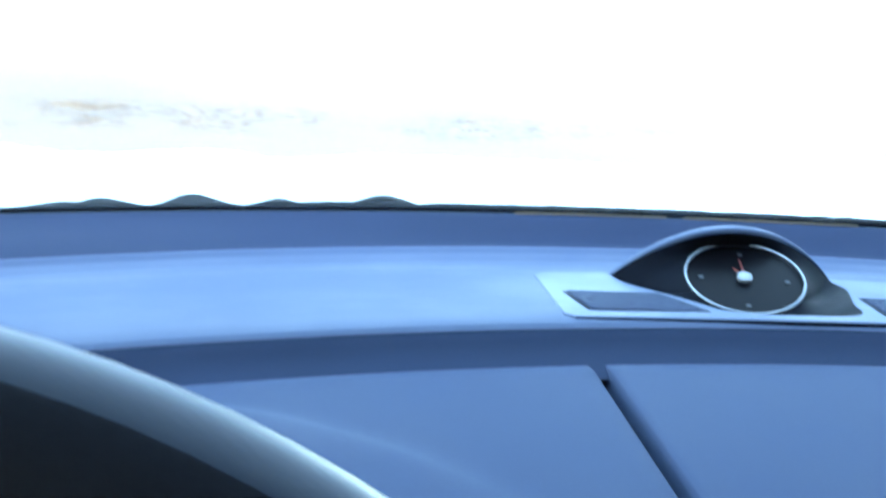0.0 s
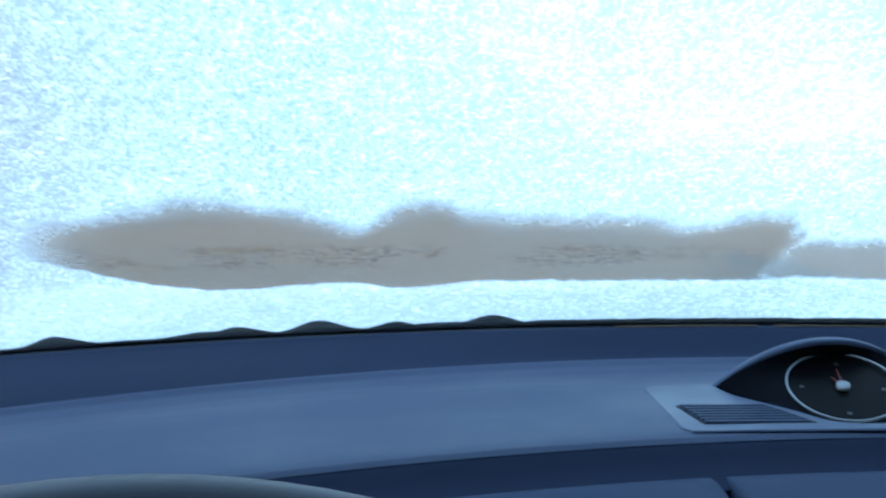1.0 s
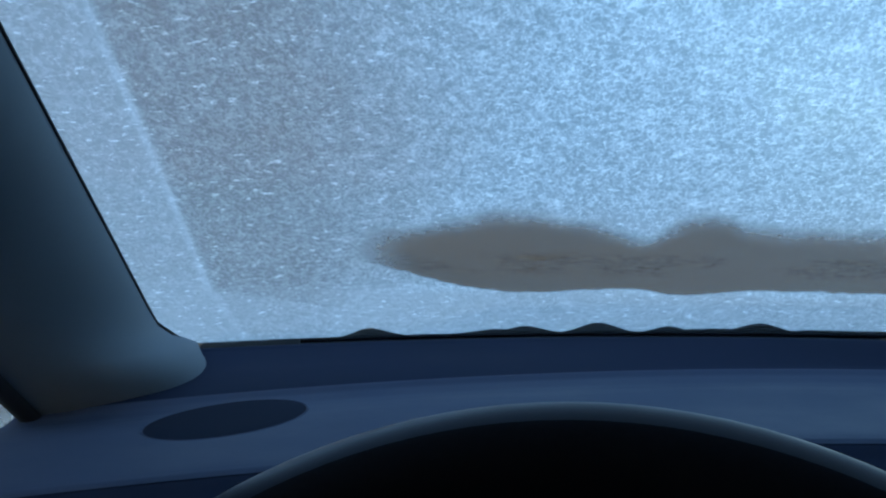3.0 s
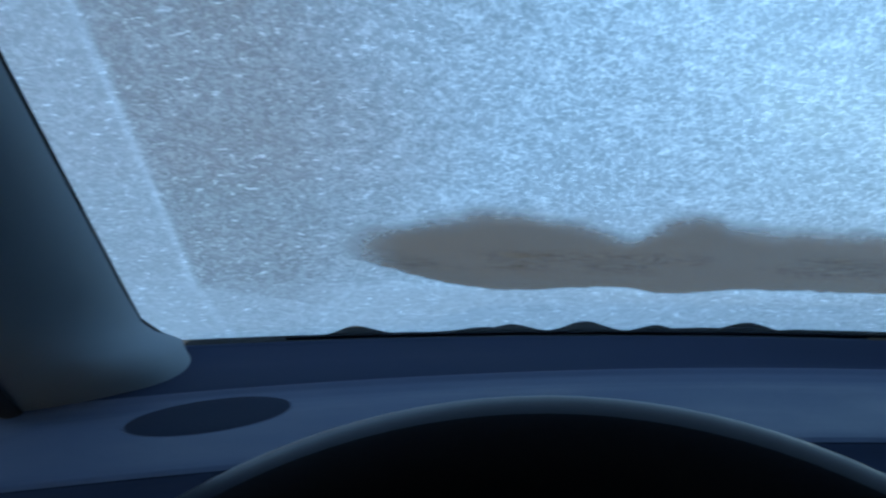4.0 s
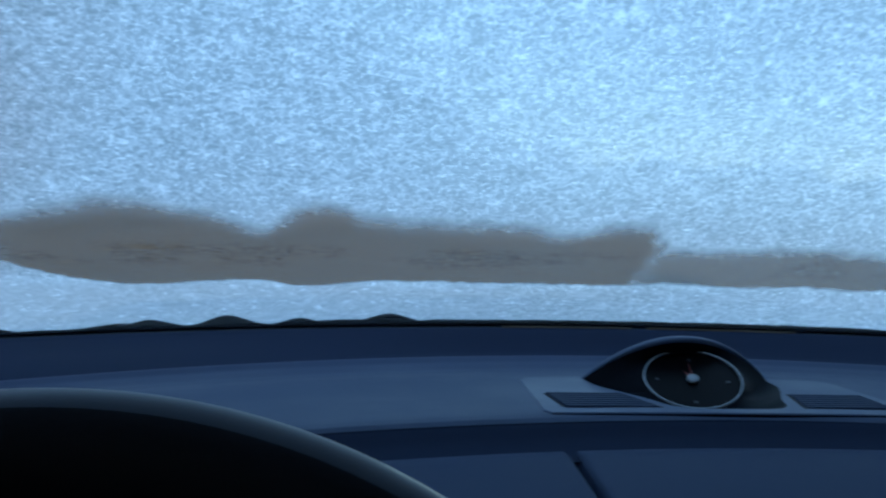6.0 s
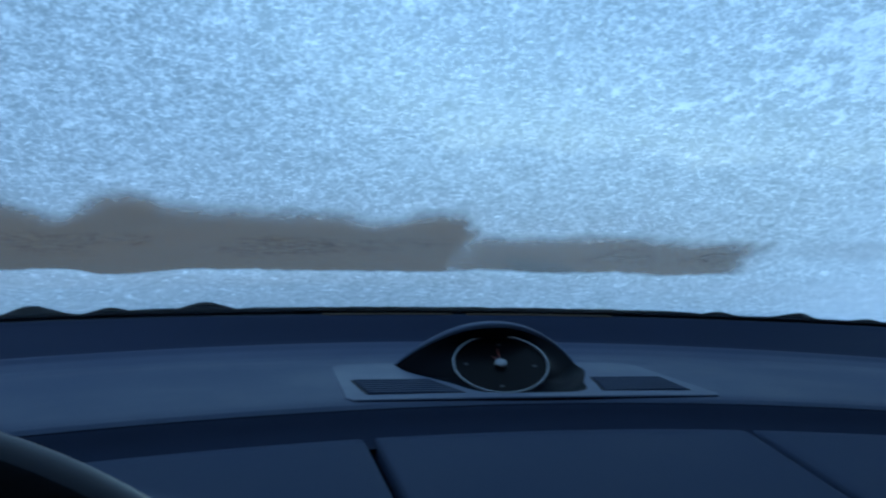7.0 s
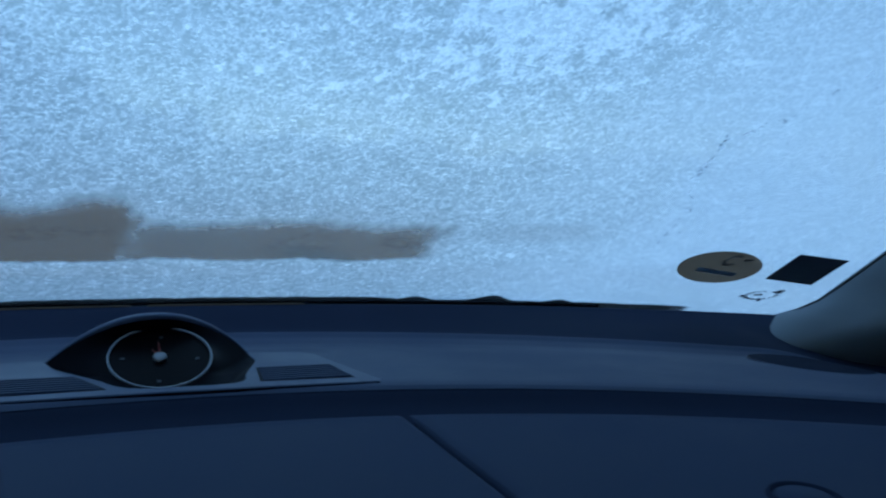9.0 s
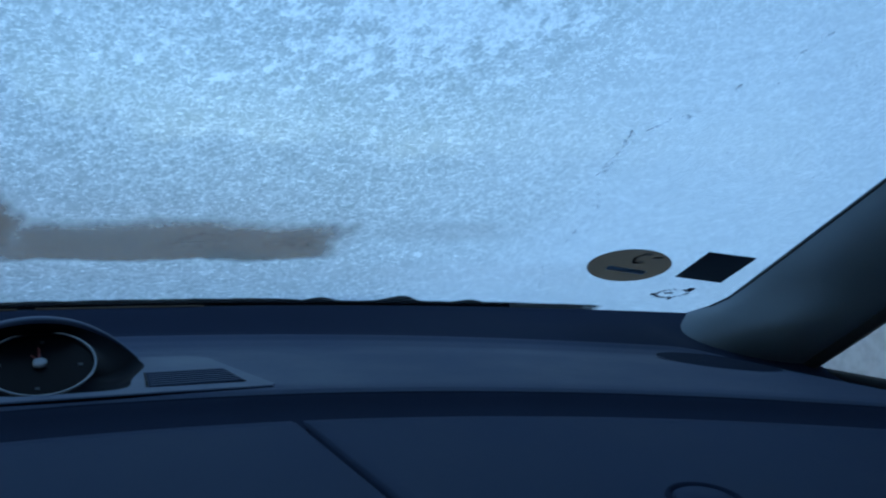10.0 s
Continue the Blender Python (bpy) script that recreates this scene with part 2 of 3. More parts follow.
def tube(bm, points, radius, sides=10, closed=False):
    """A round bar along points; radius may be a function of 0..1."""
    pts = [Vector(p) for p in points]
    n = len(pts)
    rings = []
    for i, p in enumerate(pts):
        d = (pts[(i + 1) % n] - pts[i - 1]) if closed else (pts[min(i + 1, n - 1)] - pts[max(i - 1, 0)])
        d.normalize()
        a = d.cross(Vector((0, 0, 1))) if abs(d.z) < 0.9 else d.cross(Vector((1, 0, 0)))
        a.normalize()
        b = d.cross(a)
        r = radius(i / (n - 1)) if callable(radius) else radius
        rings.append([bm.verts.new(p + r * (math.cos(k) * a + math.sin(k) * b)) for k in (2 * math.pi * j / sides for j in range(sides))])
    for i in range(n if closed else n - 1):
        q, w = rings[i], rings[(i + 1) % n]
        for j in range(sides):
            bm.faces.new((q[j], q[(j + 1) % sides], w[(j + 1) % sides], w[j]))
    if not closed:
        bm.faces.new(rings[0][::-1])
        bm.faces.new(rings[-1])
    return bm


def prism(bm, outline, low, high, inset=0.0):
    """A slab over a convex outline of (x, y); low, high are functions of x, y; the top edge is chamfered by inset."""
    c = Vector((sum(p[0] for p in outline) / len(outline), sum(p[1] for p in outline) / len(outline)))
    n = len(outline)

    def ring(shift, height, drop=0.0):
        out = []
        for p in outline:
            q = Vector(p) + (c - Vector(p)).normalized() * shift
            out.append(bm.verts.new((q.x, q.y, height(q.x, q.y) - drop)))
        return out
    rings = [ring(0, low), ring(0, high, inset), ring(inset, high)]
    for a, b in zip(rings, rings[1:]):
        for i in range(n):
            bm.faces.new((a[i], a[(i + 1) % n], b[(i + 1) % n], b[i]))
    bm.faces.new(rings[-1])
    bm.faces.new(rings[0][::-1])
    return bm


def smooth01(a, b, x):
    k = min(max((x - a) / (b - a), 0.0), 1.0)
    return k * k * (3 - 2 * k)


def hump(x, at, width, high):
    return high * math.exp(-((x - at) / width) ** 2)


# ---- the plan of the car's front: x across, y ahead, z up ----
def glass_y(x, z):
    return 0.284 - 1.79 * (z - 1.0) - 0.2 * x * x


def edge_z(x):
    """Height at which the dashboard meets the windscreen."""
    return 1.020 - (0.036 if x > 0 else 0.051) * x * x


def side_x(z):
    """Half width of the windscreen inside the pillar trim."""
    return 0.697 - 0.30 * max(z - 1.03, -0.01)


def pad_z(x):
    return 0.9985 - 0.045 * x * x - 0.030 * smooth01(0.56, 0.73, x)


def ridge_y(x):
    return 0.205 - 0.40 * x * x


def front_y(x):
    return -0.034 - (0.58 if x > 0 else 0.42) * x * x


def step_y(x):
    return front_y(x) - 0.027


def step_z(x):
    return pad_z(x) - 0.0140


def panel_z(x, y):
    return step_z(x) - 0.12 * (step_y(x) - y)


# ---- windscreen ----
TOP = 1.40


def melted(x, z):
    """1 where the warm air has melted the frost away."""
    wob = 0.003 * noise.noise((x * 40, z * 60, 1.0)) + 0.002 * noise.noise((x * 110, z * 150, 4.0))
    top = 1.1185 + hump(x, -0.400, 0.045, 0.009) - hump(x, -0.309, 0.016, 0.010) + hump(x, -0.266, 0.030, 0.009) - hump(x, -0.086, 0.022, 0.006) + hump(x, -0.035, 0.025, 0.003)
    low = 1.0595 - hump(x, -0.400, 0.050, 0.006) - hump(x, -0.272, 0.030, 0.006) + hump(x, -0.52, 0.050, 0.016)
    big = smooth01(low - 0.004, low + 0.003, z + wob * 0.4) * (1 - smooth01(top - 0.030, top + 0.011, z + wob)) * smooth01(-0.59, -0.45, x) * (1 - smooth01(-0.022, 0.012, x + wob * 2))
    ltop, llow = 1.1005 + hump(x, 0.12, 0.05, 0.003), 1.0590 + 0.0012 * math.sin(x * 60)
    little = smooth01(llow - 0.003, llow + 0.005, z + wob * 0.5) * (1 - smooth01(ltop - 0.020, ltop + 0.009, z + wob)) * smooth01(-0.029, 0.009, x) * (1 - smooth01(0.220, 0.285, x + wob * 3))
    faint = 0.30 * smooth01(1.072, 1.084, z + wob) * (1 - smooth01(1.092, 1.106, z + wob)) * smooth01(0.24, 0.28, x) * (1 - smooth01(0.36, 0.44, x))
    up = z - edge_z(x)
    foot = max(hump(x, -0.535, 0.020, 0.0125), hump(x, -0.402, 0.020, 0.011), hump(x, -0.425, 0.028, 0.007), hump(x, -0.340, 0.021, 0.0145),
               hump(x, -0.280, 0.016, 0.0085), hump(x, -0.205, 0.022, 0.0135), hump(x, -0.240, 0.035, 0.006), hump(x, 0.275, 0.016, 0.006),
               hump(x, 0.355, 0.018, 0.0095), hump(x, 0.430, 0.014, 0.005), 0.0045 * smooth01(-0.20, -0.16, x) * (1 - smooth01(0.22, 0.30, x)), 0.0012)
    foot = 0.72 * foot
    base = 1 - smooth01(foot - 0.0015, foot + 0.0015, up + wob * 0.15)
    base *= 1 - smooth01(0.56, 0.60, x)
    return max(min(0.90, math.hypot(0.90 * big, 0.74 * little)), faint, 1.15 * base)


def thinned(x, z):
    """1 where the frost is thin: the part by the driver's side that the wiper sweeps."""
    wob = 0.010 * noise.noise((x * 14, z * 14, 7.0))
    # the strip beside the pillar and below the sweep stays thick
    border = -0.645 + 0.26 * max(z - 1.047, 0.0)
    swept = smooth01(border - 0.002, border + 0.003, x + wob * 0.1) * smooth01(1.045, 1.052, z + 0.35 * (-x - 0.645) * -0.45 + wob * 0.1)
    foot = 0.80 * (1 - smooth01(1.050, 1.066, z + wob * 0.5)) * (1 - 0.7 * smooth01(-0.2, 0.4, x))
    swept -= 0.4 * math.exp(-((x - border) / 0.0026) ** 2)
    # half melted round the strip that the blower has cleared
    halo = 0.46 * math.exp(-((z - 1.088) / 0.042) ** 2) * (1 - smooth01(0.10, 0.36, x))
    foot = max(foot, halo)
    return max(max(1.12 * swept, 0.93 - 0.35 * math.exp(-((x - border) / 0.0026) ** 2)) * (1 - smooth01(-0.57, -0.37, x + wob * 3 - 0.25 * (z - 1.1))), foot)


def crusted(x, z):
    """1 where the frost is an even white crust, towards the passenger's side."""
    wob = 0.05 * noise.noise((x * 9, z * 9, 11.0))
    return smooth01(0.22, 0.50, x + wob + 0.25 * (z - 1.1)) + (1 - smooth01(1.050, 1.062, z)) * (0.75 - 0.5 * smooth01(-0.3, 0.0, x)) + 0.70 * (1 - smooth01(-0.645, -0.635, x - 0.26 * max(z - 1.047, 0.0)))


def flaked(x, z):
    """1 where the crystals have grown together into pale flakes, high on the passenger's side."""
    return math.exp(-((x - 0.205) / 0.075) ** 2 - ((z - 1.228) / 0.014) ** 2) + 0.45 * math.exp(-((x - 0.16) / 0.12) ** 2 - ((z - 1.205) / 0.03) ** 2)


def windscreen():
    bm = bmesh.new()
    a = bm.verts.layers.float.new("melt")
    b = bm.verts.layers.float.new("thin")
    c = bm.verts.layers.float.new("crust")
    f = bm.verts.layers.float.new("flake")
    lo = lambda x: edge_z(x) - 0.03
    def at(out):
        def sheet(u, v):
            k = 2 * u - 1
            z0 = lo(0.7 * k)
            # fine steps near the foot, wide ones towards the roof
            z = z0 + (TOP - z0) * (0.55 * v + 0.45 * v ** 2.2)
            x = k * (side_x(z) + 0.03)
            return Vector((x, glass_y(x, z) + out, z + out * 0.56))
        return sheet
    nu, nv = 560, 300
    grid(at(0.006), nu, nv, bm, 0)
    for v in bm.verts:
        v[c] = min(1.0, crusted(v.co.x, v.co.z - 0.00336))
        zz = v.co.z - 0.00336
        v[f] = flaked(v.co.x, zz)
        v[a], v[b] = melted(v.co.x, v.co.z - 0.00336), thinned(v.co.x, v.co.z - 0.00336)
    grid(at(0.0), 60, 40, bm, 1)
    bm.faces.ensure_lookup_table()
    ob = new("window_1", mesh_of("window_1", bm, (M_FROST, M_PANE)))
    ob.visible_shadow = True
    return tagged(ob, "frost-covered car windscreen with a melted strip near its foot", "windscreen", kind="structure")


screen = windscreen()


# ---- dashboard ----
dash = thing("dashboard", "grey moulded plastic car dashboard below the windscreen", "dashboard")
HALF = 0.735


def pad_point(u, v):
    x = (2 * u - 1) * HALF
    yr, yf, z = ridge_y(x), front_y(x), pad_z(x)
    yg, zg = glass_y(x, edge_z(x)), edge_z(x)
    prof = [(yg + 0.020, zg - 0.003), (yg - 0.001, zg - 0.0005), (yg - 0.006, zg), (yg - 0.012, zg - 0.003), (yr + 0.012, z + 0.0045), (yr + 0.004, z + 0.0030), (yr, z + 0.0022),
            (yr - 0.006, z - 0.0008), (yr - 0.025, z - 0.0038), (yr - 0.045, z - 0.0034), (yr - 0.070, z - 0.0016), (yr - 0.100, z + 0.0002),
            (yf + 0.06, z + 0.0004), (yf + 0.012, z), (yf + 0.004, z - 0.0010), (yf, z - 0.0030)]
    s = v * (len(prof) - 1)
    i = min(int(s), len(prof) - 2)
    k = s - i
    return Vector((x, prof[i][0] + (prof[i + 1][0] - prof[i][0]) * k, prof[i][1] + (prof[i + 1][1] - prof[i][1]) * k))


def sunk(p):
    """The pad is cut away under the clock."""
    if math.hypot(p.x / 0.088, (p.y - 0.047) / 0.068) < 1:
        p.z -= 0.035
    return p


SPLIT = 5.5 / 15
part("top_pad", grid(lambda u, v: sunk(pad_point(u, SPLIT + (1 - SPLIT) * v)), 120, 38), M_PAD, dash, "soft grey top pad")
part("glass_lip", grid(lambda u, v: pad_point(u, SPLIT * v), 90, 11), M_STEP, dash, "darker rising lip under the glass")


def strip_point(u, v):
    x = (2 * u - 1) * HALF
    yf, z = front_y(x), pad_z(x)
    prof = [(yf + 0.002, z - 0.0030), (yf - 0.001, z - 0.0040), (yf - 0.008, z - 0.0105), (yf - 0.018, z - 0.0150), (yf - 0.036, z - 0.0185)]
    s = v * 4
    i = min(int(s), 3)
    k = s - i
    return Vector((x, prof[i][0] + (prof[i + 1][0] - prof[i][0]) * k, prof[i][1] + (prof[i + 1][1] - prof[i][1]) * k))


# the recess's shade is put into this strip's darker colour
part("shadow_strip", grid(strip_point, 90, 8), M_STEP, dash, "recessed strip along the front edge, its shade put into the colour")


def lower_panel(x0, x1, label, cowl=False):
    """A panel below the strip, its sides rolled down into the joints."""
    def f(u, v):
        e = 0.0030
        if u < 0.04:
            x, drop = x0 + e * (u / 0.04), e * (1 - u / 0.04) ** 2 * 3
        elif u > 0.96:
            x, drop = x1 - e * ((1 - u) / 0.04), e * (1 - (1 - u) / 0.04) ** 2 * 3
        else:
            x, drop = x0 + e + (x1 - x0 - 2 * e) * (u - 0.04) / 0.92, 0
        y = step_y(x) + 0.004 - 0.30 * v
        z = panel_z(x, y) - drop - 0.10 * max(0.0, v - 0.75) ** 2 * 4
        if v < 0.03:
            z -= (0.03 - v) * 0.06
        if cowl:
            # the instrument hood swells out of the panel behind the wheel
            r = math.hypot((x + 0.345) / 0.205, (y + 0.330) / 0.215)
            z += 0.004 * (1 - smooth01(0.96, 1.03, r)) + 0.004 * (1 - smooth01(0.3, 1.0, r))
        return Vector((x, y, z))
    return part("lower_panel", grid(f, 75, 60), M_PANEL, dash, label)


JOINT = 0.1265
lower_panel(-HALF, -JOINT + 0.0042, "grey panel swelling into the instrument hood", True)
lower_panel(-JOINT + 0.0078, JOINT - 0.0012, "grey centre panel between two joints")
lower_panel(JOINT + 0.0012, HALF, "grey glovebox panel with a round lock")


def under_point(u, v):
    x = (2 * u - 1) * HALF
    y = step_y(x) + 0.01 - 0.31 * v
    return Vector((x, y, panel_z(x, y) - 0.016 - 0.4 * max(0.0, v - 0.75) ** 2))


part("joint_backing", grid(under_point, 40, 10), M_BLACK, dash, "black carrier behind the panel joints")


# lock on the glovebox panel
def ring_on(bm, x, y, rx, ry, wide, high, n=40, base=panel_z):
    for k in range(n):
        q = []
        for a in (2 * math.pi * k / n, 2 * math.pi * (k + 1) / n):
            for r, h in ((1 + wide, 0.0), (1 + wide * 0.6, high), (1.0, high), (1 - wide * 0.4, 0.0)):
                px, py = x + rx * r * math.cos(a), y + ry * r * math.sin(a)
                q.append((px, py, base(px, py) + h))
        vs = [bm.verts.new(p) for p in q]
        for i in range(3):
            bm.faces.new((vs[i], vs[i + 1], vs[i + 5], vs[i + 4]))
    bmesh.ops.remove_doubles(bm, verts=bm.verts, dist=1e-6)
    return bm


lock = part("glovebox_lock", ring_on(bmesh.new(), 0.284, -0.252, 0.019, 0.019, 0.14, 0.0018), M_STEP, dash, "dark ring of the round glovebox lock")
disc = [(0.284 + 0.0165 * math.cos(k * math.pi / 16), -0.252 + 0.0165 * math.sin(k * math.pi / 16)) for k in range(32)]
part("lock_button", prism(bmesh.new(), disc, lambda x, y: panel_z(x, y) - 0.002, lambda x, y: panel_z(x, y) + 0.0012, 0.0008), M_PANEL, lock)


# oval speaker grilles in the ends of the pad
def grille(side):
    cx, cy, rx, ry, turn = (-0.580 if side < 0 else 0.545), (-0.020 if side < 0 else 0.000), 0.045, (0.066 if side < 0 else 0.056), side * 0.25
    def spot(k, s):
        a, b = rx * s * math.cos(k), ry * s * math.sin(k)
        return cx + a * math.cos(turn) - b * math.sin(turn), cy + a * math.sin(turn) + b * math.cos(turn)
    bm = bmesh.new()
    def f(u, v):
        x, y = spot(2 * math.pi * u, max(v, 0.001))
        return Vector((x, y, pad_z(x) + 0.0016 - 0.0012 * v ** 6))
    grid(f, 48, 8, bm)
    bmesh.ops.remove_doubles(bm, verts=bm.verts, dist=1e-5)
    g = part("speaker_grille", bm, M_GRILLE, dash, "dark oval speaker mesh set in the pad")
    bm = bmesh.new()
    tube(bm, [(*spot(2 * math.pi * k / 48, 1.02), pad_z(spot(2 * math.pi * k / 48, 1.02)[0]) + 0.0002) for k in range(48)], 0.0005, 6, True)
    part("grille_rim", bm, M_PAD, g)


grille(-1)
grille(1)


# clock plate with its two demister vents
def plate_low(x, y):
    return pad_z(x) - 0.003


def plate_top(x, y):
    return pad_z(x) + 0.0010


PLATE = [(-0.124, -0.030), (0.124, -0.032), (0.128, -0.024), (0.121, 0.088), (0.113, 0.100), (0.0, 0.112), (-0.113, 0.102), (-0.120, 0.092), (-0.128, -0.022)]
HOLE = Vector((0.0, 0.035))


def opening(b):
    """The edge of the opening for the clock; b from 0 (right foot) over the front to pi (left foot), then round the back."""
    c, q = math.cos(b), math.sin(b)
    if q >= 0:
        return Vector((math.copysign(0.046 * abs(c) ** 0.45 + 0.025 * abs(c) ** 50, c), 0.058 - 0.075 * q ** 0.45 + 0.036 * abs(c) ** 50))
    return Vector((0.071 * c, 0.094 + 0.008 * -q))


def outward(d):
    """Where a ray from the opening's middle leaves the plate."""
    best = 9.0
    for (ax, ay), (bx, by) in zip(PLATE, PLATE[1:] + PLATE[:1]):
        ex, ey = bx - ax, by - ay
        det = d.x * ey - d.y * ex
        if abs(det) > 1e-9:
            k = ((ax - HOLE.x) * ey - (ay - HOLE.y) * ex) / det
            m = ((ax - HOLE.x) * d.y - (ay - HOLE.y) * d.x) / det
            if k > 0 and -1e-6 <= m <= 1 + 1e-6:
                best = min(best, k)
    return HOLE + d * best


def holed(grow, high):
    bm = bmesh.new()
    dirs = sorted([math.atan2(*(Vector(p) - HOLE).yx) for p in PLATE] + [math.atan2(*(opening(2 * math.pi * k / 96) - HOLE).yx) for k in range(96)])
    inner = sorted((math.atan2(*(opening(2 * math.pi * k / 480) - HOLE).yx), (opening(2 * math.pi * k / 480) - HOLE).length) for k in range(480))
    rings = []
    for a in dirs:
        d = Vector((math.cos(a), math.sin(a)))
        r = min(inner, key=lambda q: abs(q[0] - a))[1]
        i, o = HOLE + d * r, outward(d)
        o = o + (o - HOLE).normalized() * grow
        col = []
        for p, z in ((i, high - 0.004), (i, high - 0.0003), (i + d * 0.0006, high), (o - d * 0.0010, high), (o, high - 0.0006), (o, high - 0.004)):
            col.append(bm.verts.new((p.x, p.y, pad_z(p.x) + z)))
        rings.append(col)
    for q, w in zip(rings, rings[1:] + rings[:1]):
        for i in range(5):
            bm.faces.new((q[i], q[i + 1], w[i + 1], w[i]))
    return bm


plate = part("clock_plate", holed(0.0, 0.0010), M_PLATE, dash, "paler smooth plate round the clock", smooth=False)
part("plate_joint", holed(0.0004, 0.0004), M_BLACK, plate, smooth=False)


def vent(side):
    out = [(0.048, -0.014), (0.113, -0.014), (0.115, 0.036), (0.060, 0.037)]
    out = [(side * x, y) for x, y in (out if side > 0 else out[::-1])]
    v = part("air_vent", prism(bmesh.new(), out, plate_low, lambda x, y: plate_top(x, y) + 0.0002), M_BLACK, dash, "black slotted demister vent", smooth=False)
    for i in range(7):
        k = (i + 0.5) / 7
        y = -0.014 + 0.050 * k
        xa, xb = 0.050 + 0.011 * k, 0.1115 + 0.002 * k
        lo, hi = sorted((side * xa, side * xb))
        z = plate_top(side * 0.08, y)
        part("slat", box(bmesh.new(), (lo, y - 0.0025, z - 0.001), (hi, y + 0.0025, z + 0.0010), 0.0006), M_PANEL, v, smooth=False)


vent(-1)
vent(1)

# ---- clock under its little hood ----
clock = thing("dashboard_clock", "round black analogue clock under a dark hood on the dashboard", "clock", (0, 0.05, 1.0))
C_AT, C_R, C_TILT = Vector((-0.002, 0.055, 1.0066)), 0.0342, radians(27.6)
C_TURN = radians(-13)  # the face is turned a little to the driver
C_U = Vector((math.cos(C_TURN), math.sin(C_TURN), 0))
C_V = Vector((-math.sin(C_TURN) * math.cos(C_TILT), math.cos(C_TURN) * math.cos(C_TILT), math.sin(C_TILT)))
C_N = C_U.cross(C_V)
OFF = clock.location


def on_dial(r, a, up=0.0):
    """A point of the dial: radius, angle from twelve clockwise, height over the face."""
    return C_AT + C_U * (r * math.sin(a)) + C_V * (r * math.cos(a)) + C_N * up - OFF


bm = bmesh.new()
grid(lambda u, v: on_dial(C_R * max(v, 0.002), 2 * math.pi * u, -0.0015), 48, 6, bm)
bmesh.ops.remove_doubles(bm, verts=bm.verts, dist=1e-6)
dial = part("dial", bm, M_DIAL, clock, "black dial face")
bm = bmesh.new()
tube(bm, [on_dial(C_R, 2 * math.pi * k / 72, 0.0006) for k in range(72)], 0.00075, 8, True)
part("bezel_ring", bm, M_RING, clock, "thin pale satin ring")
for k in (3, 6, 9, 12):
    a, r0, r1, w = 2 * math.pi * k / 12, 0.0235, 0.0262, 0.0013
    q = [on_dial(r, a, -0.0010) + C_U * (s * w * math.cos(a)) - C_V * (s * w * math.sin(a)) for r, s in ((r0, -1), (r1, -1), (r1, 1), (r0, 1))]
    bm = bmesh.new()
    top = [bm.verts.new(p) for p in q]
    low = [bm.verts.new(p - C_N * 0.0006) for p in q]
    bm.faces.new(top)
    for i in range(4):
        bm.faces.new((low[i], low[(i + 1) % 4], top[(i + 1) % 4], top[i]))
    part("hour_mark", bm, M_WHITE if k % 3 == 0 else M_PANEL, dial, smooth=False)


def hand(angle, length, wide, up):
    bm = bmesh.new()
    tube(bm, [on_dial(-0.003, angle, up), on_dial(length * 0.5, angle, up), on_dial(length, angle, up)], lambda k: wide * (1 - 0.6 * k), 6)
    part("clock_hand", bm, M_RED, clock, "red pointer")


hand(radians(-6), 0.0165, 0.0010, 0.0012)
hand(radians(-34), 0.0105, 0.0011, 0.0004)
bm = bmesh.new()
tube(bm, [on_dial(0, 0, -0.001), on_dial(0, 0, 0.0014), on_dial(0, 0, 0.0022)], lambda k: 0.0044 if k < 0.9 else 0.0034, 20)
part("knob", bm, M_RING, clock, "pale metal centre knob")

# the hood: an arch over the dial, dark inside, falling away behind
HOOD_HALF = 0.071


def arch(a, back=0.0):
    """The lip of the hood from the left foot (a = 0) over the top to the right foot (a = 1)."""
    k = 2 * a - 1
    lift = (1 - abs(k) ** 2.1) ** 0.95
    return Vector((HOOD_HALF * k, 0.094 - 0.016 * (1 - k * k), 0.9995 + 0.0345 * lift))


def inner_arch(a):
    """The inner edge of the hood's rounded lip."""
    p = arch(a)
    return Vector((p.x * (1 - 0.055 * math.sin(math.pi * a)), p.y - 0.0035 * math.sin(math.pi * a), 0.9995 + (p.z - 0.9995) * 0.89))


def mouth(u):
    """The edge of the dark recess: the lip over the top for u under 0.5, then the plate's opening round the front."""
    if u <= 0.5:
        return inner_arch(2 * u)
    p = opening(math.pi * (2 * u - 1))
    return Vector((p.x, p.y, plate_top(p.x, p.y) - 0.0002))


def inner_point(u, v):
    lip = mouth(u)
    a = radians(-118 + 236 * 2 * u) if u <= 0.5 else radians(118 + 124 * (2 * u - 1))
    ringp = C_AT + C_U * (C_R * 1.02 * math.sin(a)) + C_V * (C_R * 1.02 * math.cos(a)) - C_N * 0.001
    p = lip.lerp(ringp, v)
    out = (lip - C_AT).normalized()
    return p + (out * 0.25 - C_N) * (math.sin(math.pi * v) * 0.005) - OFF


part("hood_lining", grid(inner_point, 96, 12), M_BLACK, clock, "dark inside of the clock hood")


def outer_point(u, v):
    lip = arch(u)
    k = 2 * u - 1
    back = Vector((k * HOOD_HALF * 1.05, 0.150 - 0.050 * k * k, pad_z(0) - 0.001))
    p = lip.lerp(back, v)
    p.z = back.z + (lip.z - back.z) * (1 - v ** 1.7)
    if v < 0.08:
        p.z += 0.0008 * math.sin(math.pi * v / 0.08)
    return p - OFF


def lip_point(u, v):
    p = arch(u).lerp(inner_arch(u), v)
    return p + Vector((0, -0.0022, 0.0010)) * math.sin(math.pi * v) * math.sin(math.pi * u) - OFF


